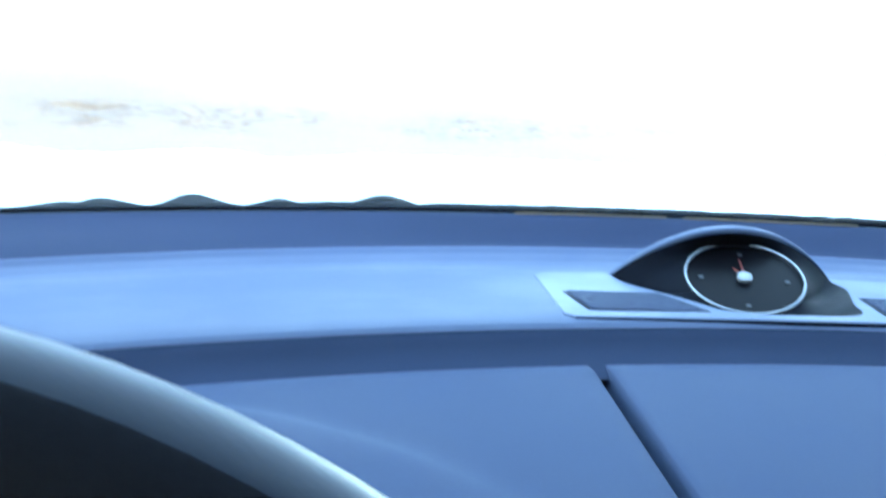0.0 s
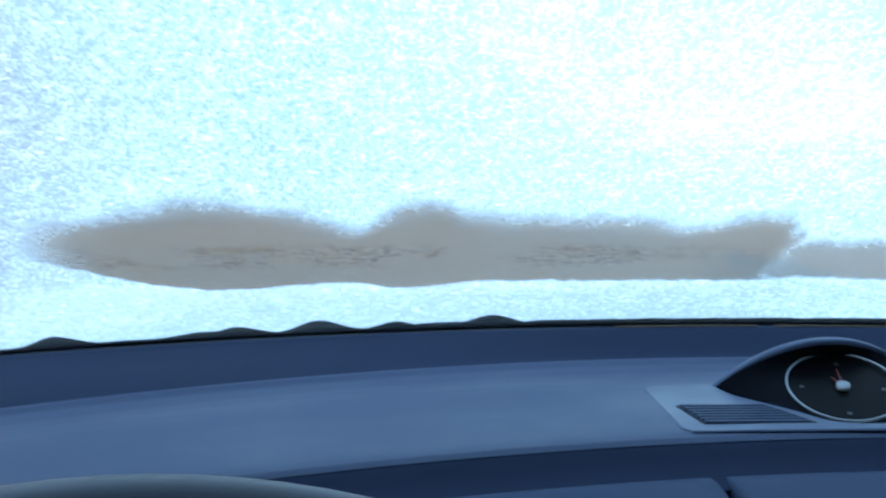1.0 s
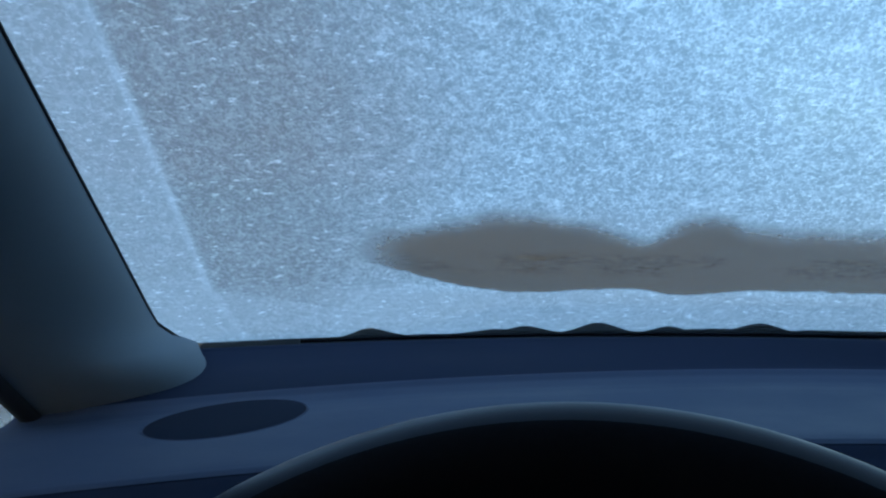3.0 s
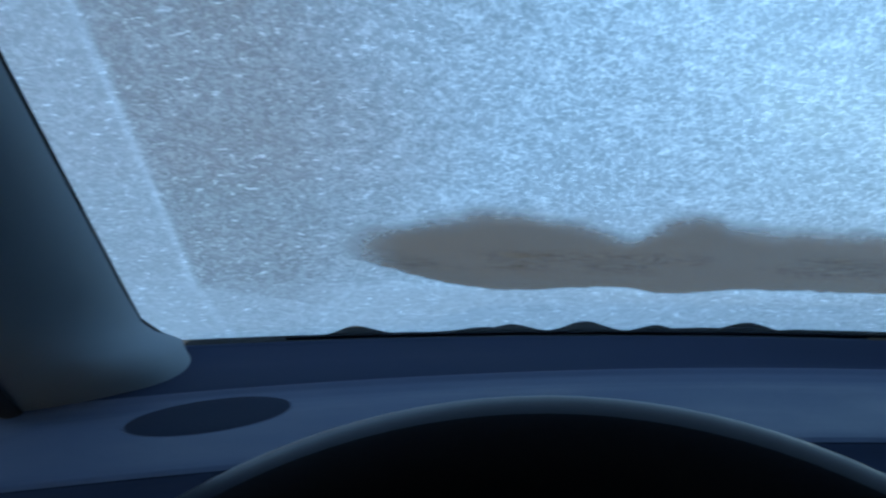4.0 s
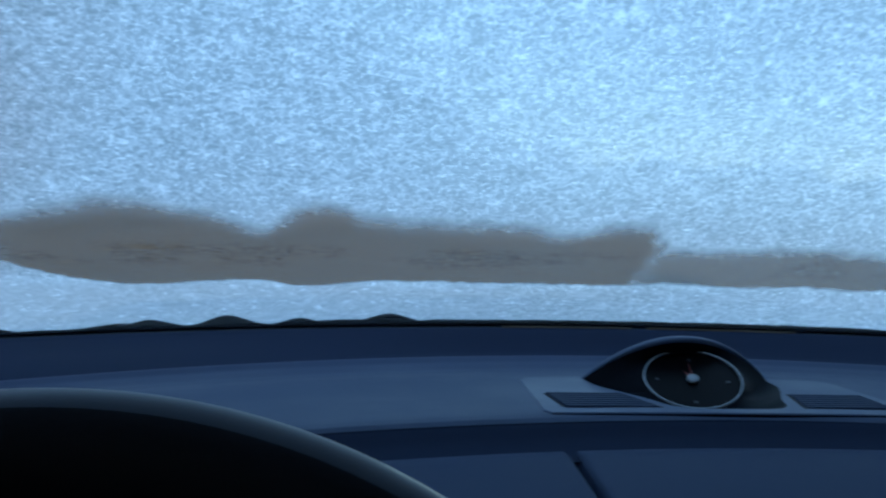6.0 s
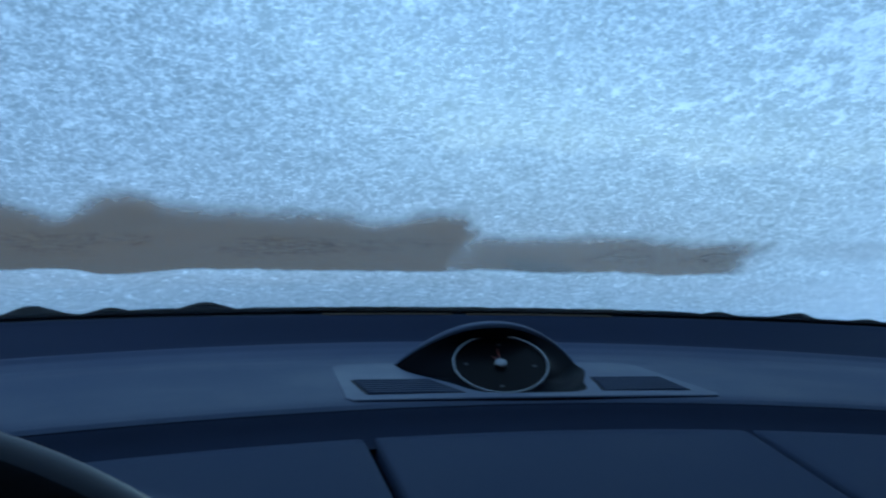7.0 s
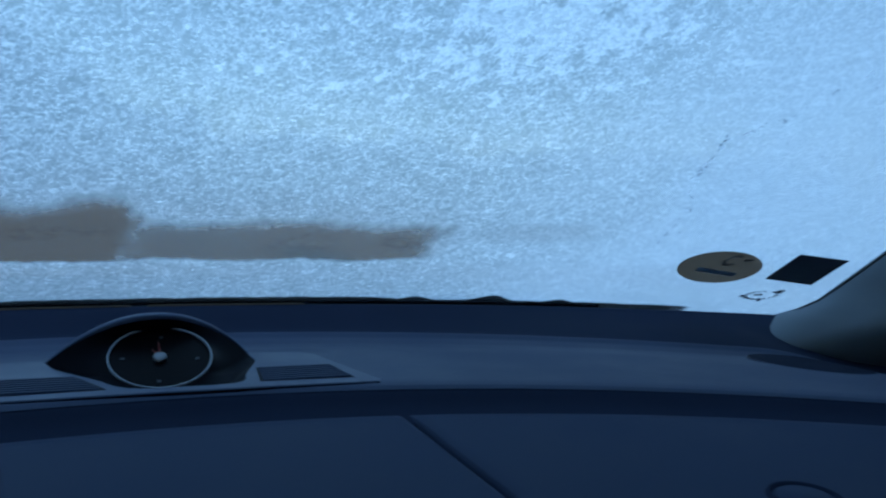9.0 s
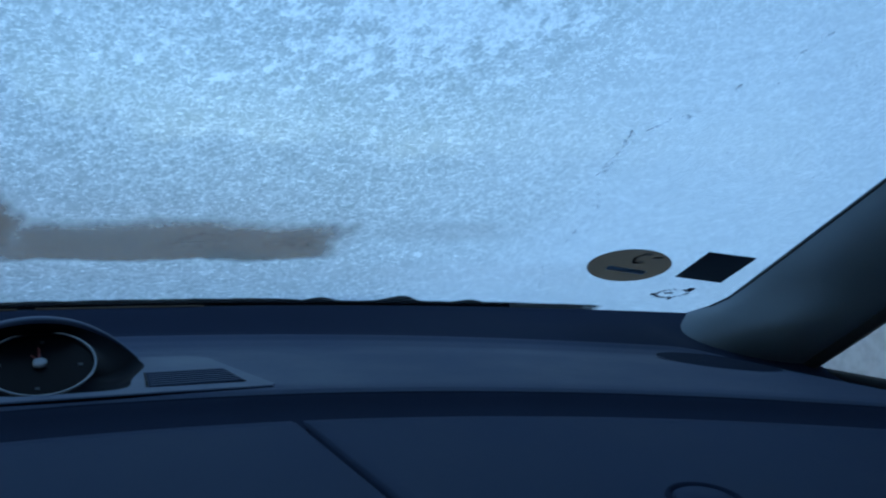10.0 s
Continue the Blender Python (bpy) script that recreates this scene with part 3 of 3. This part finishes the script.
part("hood_lip", grid(lip_point, 60, 6), M_PAD, clock, "rounded grey lip of the hood")
part("hood", grid(outer_point, 60, 16), M_PAD, clock, "grey rounded hood over the clock")
# ---- steering wheel ----
W_AT, W_R, W_TILT = Vector((-0.341, -0.480, 0.9202)), 0.168, radians(34.8)
wheel = thing("steering_wheel", "black leather-rimmed steering wheel in front of the dashboard", "steering wheel", W_AT)
w_u, w_v = Vector((1, 0, 0)), Vector((0, math.sin(W_TILT), math.cos(W_TILT)))
w_n = w_u.cross(w_v)


def on_wheel(r, a, up=0.0):
    return w_u * (r * math.sin(a)) + w_v * (r * math.cos(a)) + w_n * up


bm = bmesh.new()
NR, NS = 128, 60
RIM_A, RIM_B = -150, 69
rings = []
for i in range(NR):
    a = 2 * math.pi * i / NR
    ring = []
    for j in range(NS):
        b = 2 * math.pi * j / NS
        ring.append(bm.verts.new(on_wheel(W_R + 0.0155 * math.cos(b), a, 0.0165 * math.sin(b))))
    rings.append(ring)
for i in range(NR):
    for j in range(NS):
        face = bm.faces.new((rings[i][j], rings[i][(j + 1) % NS], rings[(i + 1) % NR][(j + 1) % NS], rings[(i + 1) % NR][j]))
        # painted light: greyer where the windscreen lights the rim, black on the shaded driver's side
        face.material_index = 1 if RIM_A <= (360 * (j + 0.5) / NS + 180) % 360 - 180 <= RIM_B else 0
rim = part("rim", bm, (M_RIM, M_RIM_LIT), wheel, "round black leather rim")
bm = bmesh.new()
tube(bm, [on_wheel(W_R - 0.0152, 2 * math.pi * k / 128, -0.004) for k in range(128)], 0.0012, 6, True)
part("rim_seam", bm, M_BLACK, rim)
bm = bmesh.new()
tube(bm, [on_wheel(0, 0, -0.045), on_wheel(0, 0, -0.02), on_wheel(0, 0, 0.0), on_wheel(0, 0, 0.012)], lambda k: 0.072 if k < 0.7 else 0.060, 40)
part("hub_cover", bm, M_RIM, wheel, "black padded hub")
for a in (90, 180, 270):
    bm = bmesh.new()
    tube(bm, [on_wheel(0.05, radians(a), -0.02), on_wheel(0.11, radians(a), -0.012), on_wheel(W_R - 0.006, radians(a), 0.0)], lambda k: 0.020 - 0.006 * k, 16)
    part("spoke", bm, M_BLACK, wheel)
bm = bmesh.new()
tube(bm, [on_wheel(0, 0, -0.04), on_wheel(0, 0, -0.16), on_wheel(0, 0, -0.30)], 0.036, 20)
part("steering_column", bm, M_BLACK, wheel)


# ---- pillars, doors, roof ----
def pillar(side, name):
    """Trim from the windscreen's edge round to the side window."""
    def f(u, v):
        z = 0.955 + (1.42 - 0.955) * v
        ze = max(z, 1.0)
        ex = side_x(ze) - 0.020 * max(0.0, 1 - abs(ze - 1.003) / 0.02) ** 2
        E = Vector((ex, glass_y(ex, z) - 0.004, z))
        S = Vector((0.722 - 0.10 * max(0.0, z - 1.0), (-0.006 if side < 0 else 0.042) - 1.42 * (z - 0.975), z))
        foot = 1 - smooth01(0.97, 1.05, z)
        C = (E + S) / 2 + Vector((-0.055 - (0.060 if side < 0 else 0.125) * foot, -0.02, 0))
        p = E * (1 - u) ** 2 + C * (2 * u * (1 - u)) + S * u ** 2
        if u < 0.06:
            p += Vector((0.001, 0.003, 0)) * (1 - u / 0.06)
        return Vector((side * p.x, p.y, p.z))
    bm = grid(f, 28, 48)
    ob = new(name, mesh_of(name, bm, M_PILLAR))
    tagged(ob, "pale grey plastic trim of the windscreen pillar", "pillar", kind="structure")
    # rubber lip between trim and glass
    bm = bmesh.new()
    pts = []
    for i in range(30):
        q = f(0.02, 0.09 + 0.88 * i / 29)
        pts.append(q + Vector((side * -0.001, -0.002, 0.0)))
    tube(bm, pts, 0.0013, 8)
    part("edge_seal", bm, M_RUBBER, ob, "black rubber edge seal")
    bm = bmesh.new()
    tube(bm, [f(1.0, i / 29) + Vector((side * 0.004, -0.002, 0)) for i in range(30)], 0.0075, 10)
    part("door_seal", bm, M_RUBBER, ob, "black rubber door seal")
    return ob


pillar(-1, "trim_1")
pillar(1, "trim_2")


def slab(name, lo, hi, mat, label, category):
    ob = new(name, mesh_of(name, box(bmesh.new(), lo, hi), mat, False))
    return tagged(ob, label, category, kind="structure")


def door_side(side, n, pane):
    x0, x1 = sorted((side * 0.735, side * 0.80))
    slab("wall_%d" % n, (x0, -2.3, 0.25), (x1, 0.25, 0.955), M_DOOR, "dark plastic door trim below the side window", "door")
    slab("wall_%d" % (n + 2), (x0, -2.3, 0.955), (x1, -1.15, 1.42), M_LINING, "grey cloth panel behind the side window", "wall")
    g0, g1 = sorted((side * 0.752, side * 0.757))
    bm = bmesh.new()
    out = [(-1.15, 0.93), (0.16, 0.93), (0.10, 0.975), (-0.58, 1.42), (-1.15, 1.42)]
    near, far = [bm.verts.new((g0, *p)) for p in out], [bm.verts.new((g1, *p)) for p in out]
    bm.faces.new(near)
    bm.faces.new(far[::-1])
    for i in range(5):
        bm.faces.new((near[i], near[(i + 1) % 5], far[(i + 1) % 5], far[i]))
    ob = new("window_%d" % (n + 1), mesh_of("window_%d" % (n + 1), bm, pane, False))
    tagged(ob, "car side window with morning frost", "window", kind="structure")
    seal = bmesh.new()
    tube(seal, [(side * 0.738, -1.15, 0.958), (side * 0.738, -0.4, 0.958), (side * 0.736, 0.12, 0.955)], 0.006, 8)
    part("window_seal", seal, M_RUBBER, ob, "black rubber window seal")


door_side(-1, 1, M_SIDE_CLEAR)
door_side(1, 2, M_SIDE_FROST)
slab("ceiling", (-0.80, -2.3, 1.42), (0.80, -0.42, 1.46), M_LINING, "pale grey cloth headlining", "ceiling")
slab("wall_5", (-0.80, -2.36, 0.25), (0.80, -2.3, 1.46), M_LINING, "dark rear of the cabin", "wall")
slab("floor", (-0.80, -2.36, 0.20), (0.80, 0.35, 0.25), M_DOOR, "dark carpeted cabin floor", "floor")
slab("wall_6", (-0.80, 0.29, 0.25), (0.80, 0.35, 0.93), M_BLACK, "black bulkhead below the windscreen", "wall")

# ---- outside: cowl, wipers, bonnet ----
def cowl_point(u, v):
    x = (2 * u - 1) * 0.74
    y0 = glass_y(x, edge_z(x)) + 0.022
    return Vector((x, y0 + 0.16 * v, edge_z(x) - 0.010 - 0.012 * math.sin(math.pi * v) + 0.020 * v * smooth01(-0.52, -0.44, x)))


cowl = new("cowl_panel", mesh_of("cowl_panel", grid(cowl_point, 50, 10), M_COWL))
tagged(cowl, "black plastic panel outside the foot of the windscreen", "cowl", kind="structure")


def wiper(x0, x1, lift):
    w = thing("windscreen_wiper", "black wiper lying at the foot of the frozen windscreen", "wiper", group="wipers")
    def at(x, up, out):
        z = edge_z(x) + up
        return Vector((x, glass_y(x, z) + 0.012 + out, z + out * 0.5))
    n = 24
    tube_pts = [at(x0 + (x1 - x0) * k / n, lift * k / n + 0.001, 0.002) for k in range(n + 1)]
    part("wiper_blade", tube(bmesh.new(), tube_pts, 0.0030, 8), M_COWL, w)
    arm = [at(x1 - (x1 - x0) * 0.03, -0.004, 0.016), at((x0 + x1) / 2 + 0.1, 0.000, 0.018), at((x0 + x1) / 2, lift * 0.5 + 0.002, 0.012)]
    part("wiper_arm", tube(bmesh.new(), arm, 0.0045, 8), M_COWL, w)


wiper(-0.60, 0.00, 0.000)
wiper(-0.02, 0.48, 0.000)


def bonnet_point(u, v):
    x = (2 * u - 1) * 0.78
    return Vector((x, 0.44 + 1.0 * v - 0.15 * x * x, 0.985 - 0.10 * v - 0.10 * v ** 3 - 0.07 * (x / 0.78) ** 2))


bonnet = new("bonnet", mesh_of("bonnet", grid(bonnet_point, 30, 20), M_HOOD))
tagged(bonnet, "frost-covered car bonnet ahead of the windscreen", "bonnet", kind="structure")

# thin tan edging where the dashboard meets the glass
for lo, hi in ((-0.105, 0.012), (0.026, 0.165)):
    pts = [Vector((x, glass_y(x, edge_z(x)) - 0.005, edge_z(x) + 0.0004)) for x in (lo + (hi - lo) * k / 10 for k in range(11))]
    part("edge_strip", tube(bmesh.new(), pts, 0.0011, 8), M_EDGE, dash, "thin tan edging strip")

# ---- stickers inside the glass ----
def sticker_mesh(cx, cz, shape, out=-0.0016):
    """A flat sticker on the inner face of the windscreen, from (across, up the glass) offsets."""
    bm = bmesh.new()
    lists = []
    for lift in (out, out - 0.0006):
        ring = []
        for a, b in shape:
            x, z = cx + a, cz + b * 0.488
            ring.append(bm.verts.new((x, glass_y(x, z) + lift, z + lift * 0.56)))
        lists.append(ring)
    bm.faces.new(lists[1])
    bm.faces.new(lists[0][::-1])
    n = len(shape)
    for i in range(n):
        bm.faces.new((lists[0][i], lists[0][(i + 1) % n], lists[1][(i + 1) % n], lists[1][i]))
    return bm


BADGE = [(0.0415 * math.cos(q) - 0.020 * math.sin(q), 0.004 * math.cos(q) + 0.035 * math.sin(q)) for q in (k * math.pi / 32 for k in range(64))]
badge = new("round_sticker", mesh_of("round_sticker", sticker_mesh(0.539, 1.0615, BADGE), M_STICKER, False))
tagged(badge, "round tan sticker with blue print on the inside of the windscreen", "sticker")
bar = lambda w, h, dx, dy: [(dx + s * w, dy + r * h) for s, r in ((-1, -1), (1, -1), (1, 1), (-1, 1))]
part("print", sticker_mesh(0.539, 1.0615, [(-0.022, -0.006), (0.024, -0.018), (0.024, -0.011), (-0.022, 0.001)], -0.0026), M_STICKER_BLUE, badge, "blue printed bar", False)
def arc(bm, cx, cz, ox, oy, r, wide, a0, a1, out, n=14):
    """A bent bar on the glass, from angle a0 to a1."""
    for k in range(n):
        q = []
        for a in (a0 + (a1 - a0) * k / n, a0 + (a1 - a0) * (k + 1) / n):
            for rr in (r - wide, r + wide):
                x, z = cx + ox + rr * math.cos(a), cz + (oy + 1.35 * rr * math.sin(a)) * 0.488
                q.append(bm.verts.new((x, glass_y(x, z) + out, z + out * 0.56)))
        bm.faces.new((q[0], q[1], q[3], q[2]))
    return bm


part("print", arc(bmesh.new(), 0.539, 1.0615, 0.002, 0.017, 0.0070, 0.0018, radians(50), radians(320), -0.0026), M_STICKER_INK, badge, "dark open ring", False)
part("print", sticker_mesh(0.539, 1.0615, bar(0.004, 0.002, 0.017, 0.018), -0.0026), M_STICKER_INK, badge, "dark printed bar", False)
SQUARE = [(-0.030, -0.020), (0.029, -0.034), (0.026, 0.024), (-0.033, 0.036)]
square = new("square_sticker", mesh_of("square_sticker", sticker_mesh(0.634, 1.0592, SQUARE), M_STICKER_DARK, False))
tagged(square, "dark square sticker on the windscreen beside the pillar", "sticker")

# ---- outside: ground and scrub ----
def ground_point(u, v):
    x, y = (2 * u - 1), (2 * v - 1)
    X, Y = 900 * x * abs(x), 900 * y * abs(y)
    return Vector((X, Y, 0.12 * noise.noise((X * 0.05, Y * 0.05, 0)) * min(1, (abs(X) + abs(Y)) / 20) + 1.55 * smooth01(10, 27, Y)))


tagged(new("ground", mesh_of("ground", grid(ground_point, 160, 160), M_GRASS)), "frosty olive winter grass", "ground", kind="structure")


def wood_top(x):
    """Height of the scrub: low ahead, rising to tall bare trees by the driver's side."""
    return 2.8 + 13.0 * (1 - smooth01(-13, 9, x)) + 0.9 * noise.noise((x * 0.35, 3.0, 0)) + 0.5 * noise.noise((x * 1.3, 8.0, 0))


def scrub(x0, x1, y, seed):
    """Leafless bushes and trees: a dense heart with many fine twigs standing out of it."""
    rnd = random.Random(seed)
    bm = bmesh.new()
    def heart(u, v):
        x = x0 + (x1 - x0) * u
        # up the near side, over the top and down the far side
        up = min(1.0, 2.4 * v, 2.4 * (1 - v))
        back = 4.5 * smooth01(0.35, 0.65, v)
        return Vector((x, y + back + 0.25 * noise.noise((x * 0.4, up * 4, 2.0)), -0.1 + wood_top(x) * 0.86 * up + 0.5 * up * noise.noise((x * 2.1, up * 3 + back, 5.0))))
    grid(heart, 160, 26, bm)
    for i in range(16000):
        x, far = rnd.uniform(x0, x1), rnd.uniform(0.91, 1.0)
        h = wood_top(x) if far > 0.9 else 0.25 + 1.3 * far * far
        ln = rnd.uniform(0.15, 0.4) + 0.5 * far * rnd.random()
        a = Vector((x, y - 0.2 - 11 * (1 - far), h * rnd.random() ** (0.8 if far > 0.9 else 2.0) * 0.9 - 0.1))
        b = a + Vector((rnd.gauss(0, 0.3), rnd.gauss(0, 0.2), rnd.uniform(0.4, 1.0))) * ln
        w = rnd.uniform(0.006, 0.018)
        vs = [bm.verts.new(p) for p in (a + Vector((-w, 0, 0)), a + Vector((w, 0, 0)), a + Vector((0, w, 0)), b)]
        for f in ((0, 1, 3), (1, 2, 3), (2, 0, 3)):
            bm.faces.new([vs[k] for k in f])
    ob = new("scrub", mesh_of("scrub", bm, M_TWIG, False))
    return tagged(ob, "brown leafless scrub and trees beyond the frosty grass", "scrub", kind="stuff")


scrub(-34, 30, 27.0, 3)

# ---- small print and flecks on the windscreen ----
stamp = thing("glass_stamp", "small dark maker's stamp printed in the corner of the windscreen", "stamp")
oval = lambda k: (0.017 * math.cos(k), 0.010 * math.sin(k))
rnd = random.Random(5)
for i in range(18):
    dx, dz = oval(2 * math.pi * i / 18)
    if rnd.random() < 0.8:
        part("print", sticker_mesh(0.628, 1.0295, bar(rnd.uniform(0.0009, 0.0020), rnd.uniform(0.0008, 0.0018), dx, dz)), M_STICKER_INK, stamp, smooth=False)
for w, h, dx, dz in ((0.0032, 0.0040, 0.014, 0.009), (0.0018, 0.0022, -0.020, -0.002), (0.0016, 0.0022, 0.006, -0.013), (0.0040, 0.0012, -0.004, 0.001)):
    part("print", sticker_mesh(0.628, 1.0295, bar(w, h, dx, dz)), M_STICKER_DARK, stamp, smooth=False)

# chips along an old crack down the passenger's side: loosened white ice and darker bare spots
CRACK = ((0.450, 1.236), (0.449, 1.224), (0.432, 1.206), (0.421, 1.187), (0.403, 1.177), (0.389, 1.173), (0.396, 1.165), (0.400, 1.152),
         (0.404, 1.144), (0.434, 1.118), (0.442, 1.095), (0.451, 1.063), (0.466, 1.047), (0.487, 1.022))
WHITE_AT = (0, 1, 6, 8)
rnd = random.Random(21)
pale, bare = bmesh.new(), bmesh.new()


def chip(bm, x, z, size):
    ring = []
    for k in range(7):
        a, r = 2 * math.pi * k / 7, size * rnd.uniform(0.5, 1.2)
        px, pz = x + r * math.cos(a), z + r * math.sin(a) * 0.7
        ring.append(bm.verts.new((px, glass_y(px, pz) - 0.0012, pz - 0.0007)))
    top = bm.verts.new((x, glass_y(x, z) - 0.0018, z - 0.0010))
    for k in range(7):
        bm.faces.new((ring[k], ring[(k + 1) % 7], top))


for i, ((x0, z0), (x1, z1)) in enumerate(zip(CRACK, CRACK[1:])):
    for k in range(9):
        f = rnd.random() ** 1.6
        x, z = x0 + (x1 - x0) * f + rnd.gauss(0, 0.0016), z0 + (z1 - z0) * f + rnd.gauss(0, 0.0012)
        white = rnd.random() < (0.9 if i in WHITE_AT else 0.25)
        chip(pale if white else bare, x, z, rnd.uniform(0.0009, 0.0026 if white else 0.0021) * (1 - 0.5 * f))
for i in range(90):
    chip(bare, rnd.uniform(0.24, 0.60), rnd.uniform(1.06, 1.24), rnd.uniform(0.0005, 0.0011))
tagged(part("ice_chip", pale, M_ICE_CHIP, screen, "loosened white chips of ice along a crack", False), kind="stuff")
tagged(part("bare_spot", bare, M_BARE_SPOT, screen, "small grey bare spots in the frost", False), kind="stuff")

# ---- the grassy bank beside the driver's door ----
def bank_point(u, v):
    """Rises beside the car to a rounded crest and falls away again behind it."""
    y = -9.0 + 9.1 * u
    x = -1.75 - 2.2 * v / 0.4
    ends = smooth01(0, 0.12, u) * (1 - 0.5 * smooth01(0.97, 1, u))
    up = smooth01(0, 0.4, v) ** 0.8 * (1 - smooth01(0.5, 1.0, v)) * ends
    return Vector((x - 0.15 * noise.noise((y * 0.8, v * 7, 1.0)), y, -0.1 + 1.5 * up + 0.22 * noise.noise((y * 1.6, v * 12, 6.0)) * (0.2 + min(1, v / 0.4)) * (1 - v)))


tagged(new("bank", mesh_of("bank", grid(bank_point, 90, 60), M_BANK)), "yellow-green grassy bank beside the car", "bank", kind="structure")


# added hedge that keeps daylight from the right side window
def light_blocking_hedge():
    rnd = random.Random(9)
    def heart(u, v):
        # a rounded section: up the near face, over the top, down the far face
        up = min(1.0, 2.6 * v, 2.6 * (1 - v))
        lump = 0.3 * noise.noise((u * 14, v * 6, 3.0))
        return Vector((3.4 + lump + 0.5 * up + 1.2 * smooth01(0.3, 0.7, v), -7.0 + 9.5 * u, -0.1 + (3.5 + 0.3 * noise.noise((u * 9, 1.0, 0)) + lump) * up))
    bm = grid(heart, 70, 30)
    for i in range(6000):
        y, z = rnd.uniform(-7, 2.5), rnd.uniform(0, 3.7)
        p = Vector((3.3 + 0.14 * z - rnd.uniform(0, 0.25) + (rnd.uniform(0, 1.5) if z > 3.2 else 0), y, z))
        q = p + Vector((rnd.gauss(-0.1, 0.15), rnd.gauss(0, 0.15), rnd.uniform(0.1, 0.4)))
        w = rnd.uniform(0.006, 0.014)
        vs = [bm.verts.new(k) for k in (p - Vector((0, w, 0)), p + Vector((0, w, 0)), p + Vector((w, 0, 0)), q)]
        for f in ((0, 1, 3), (1, 2, 3), (2, 0, 3)):
            bm.faces.new([vs[k] for k in f])
    tagged(new("hedge", mesh_of("hedge", bm, M_TWIG, False)), "brown leafless hedge added beside the car to dim the right window", "hedge", kind="stuff")


light_blocking_hedge()
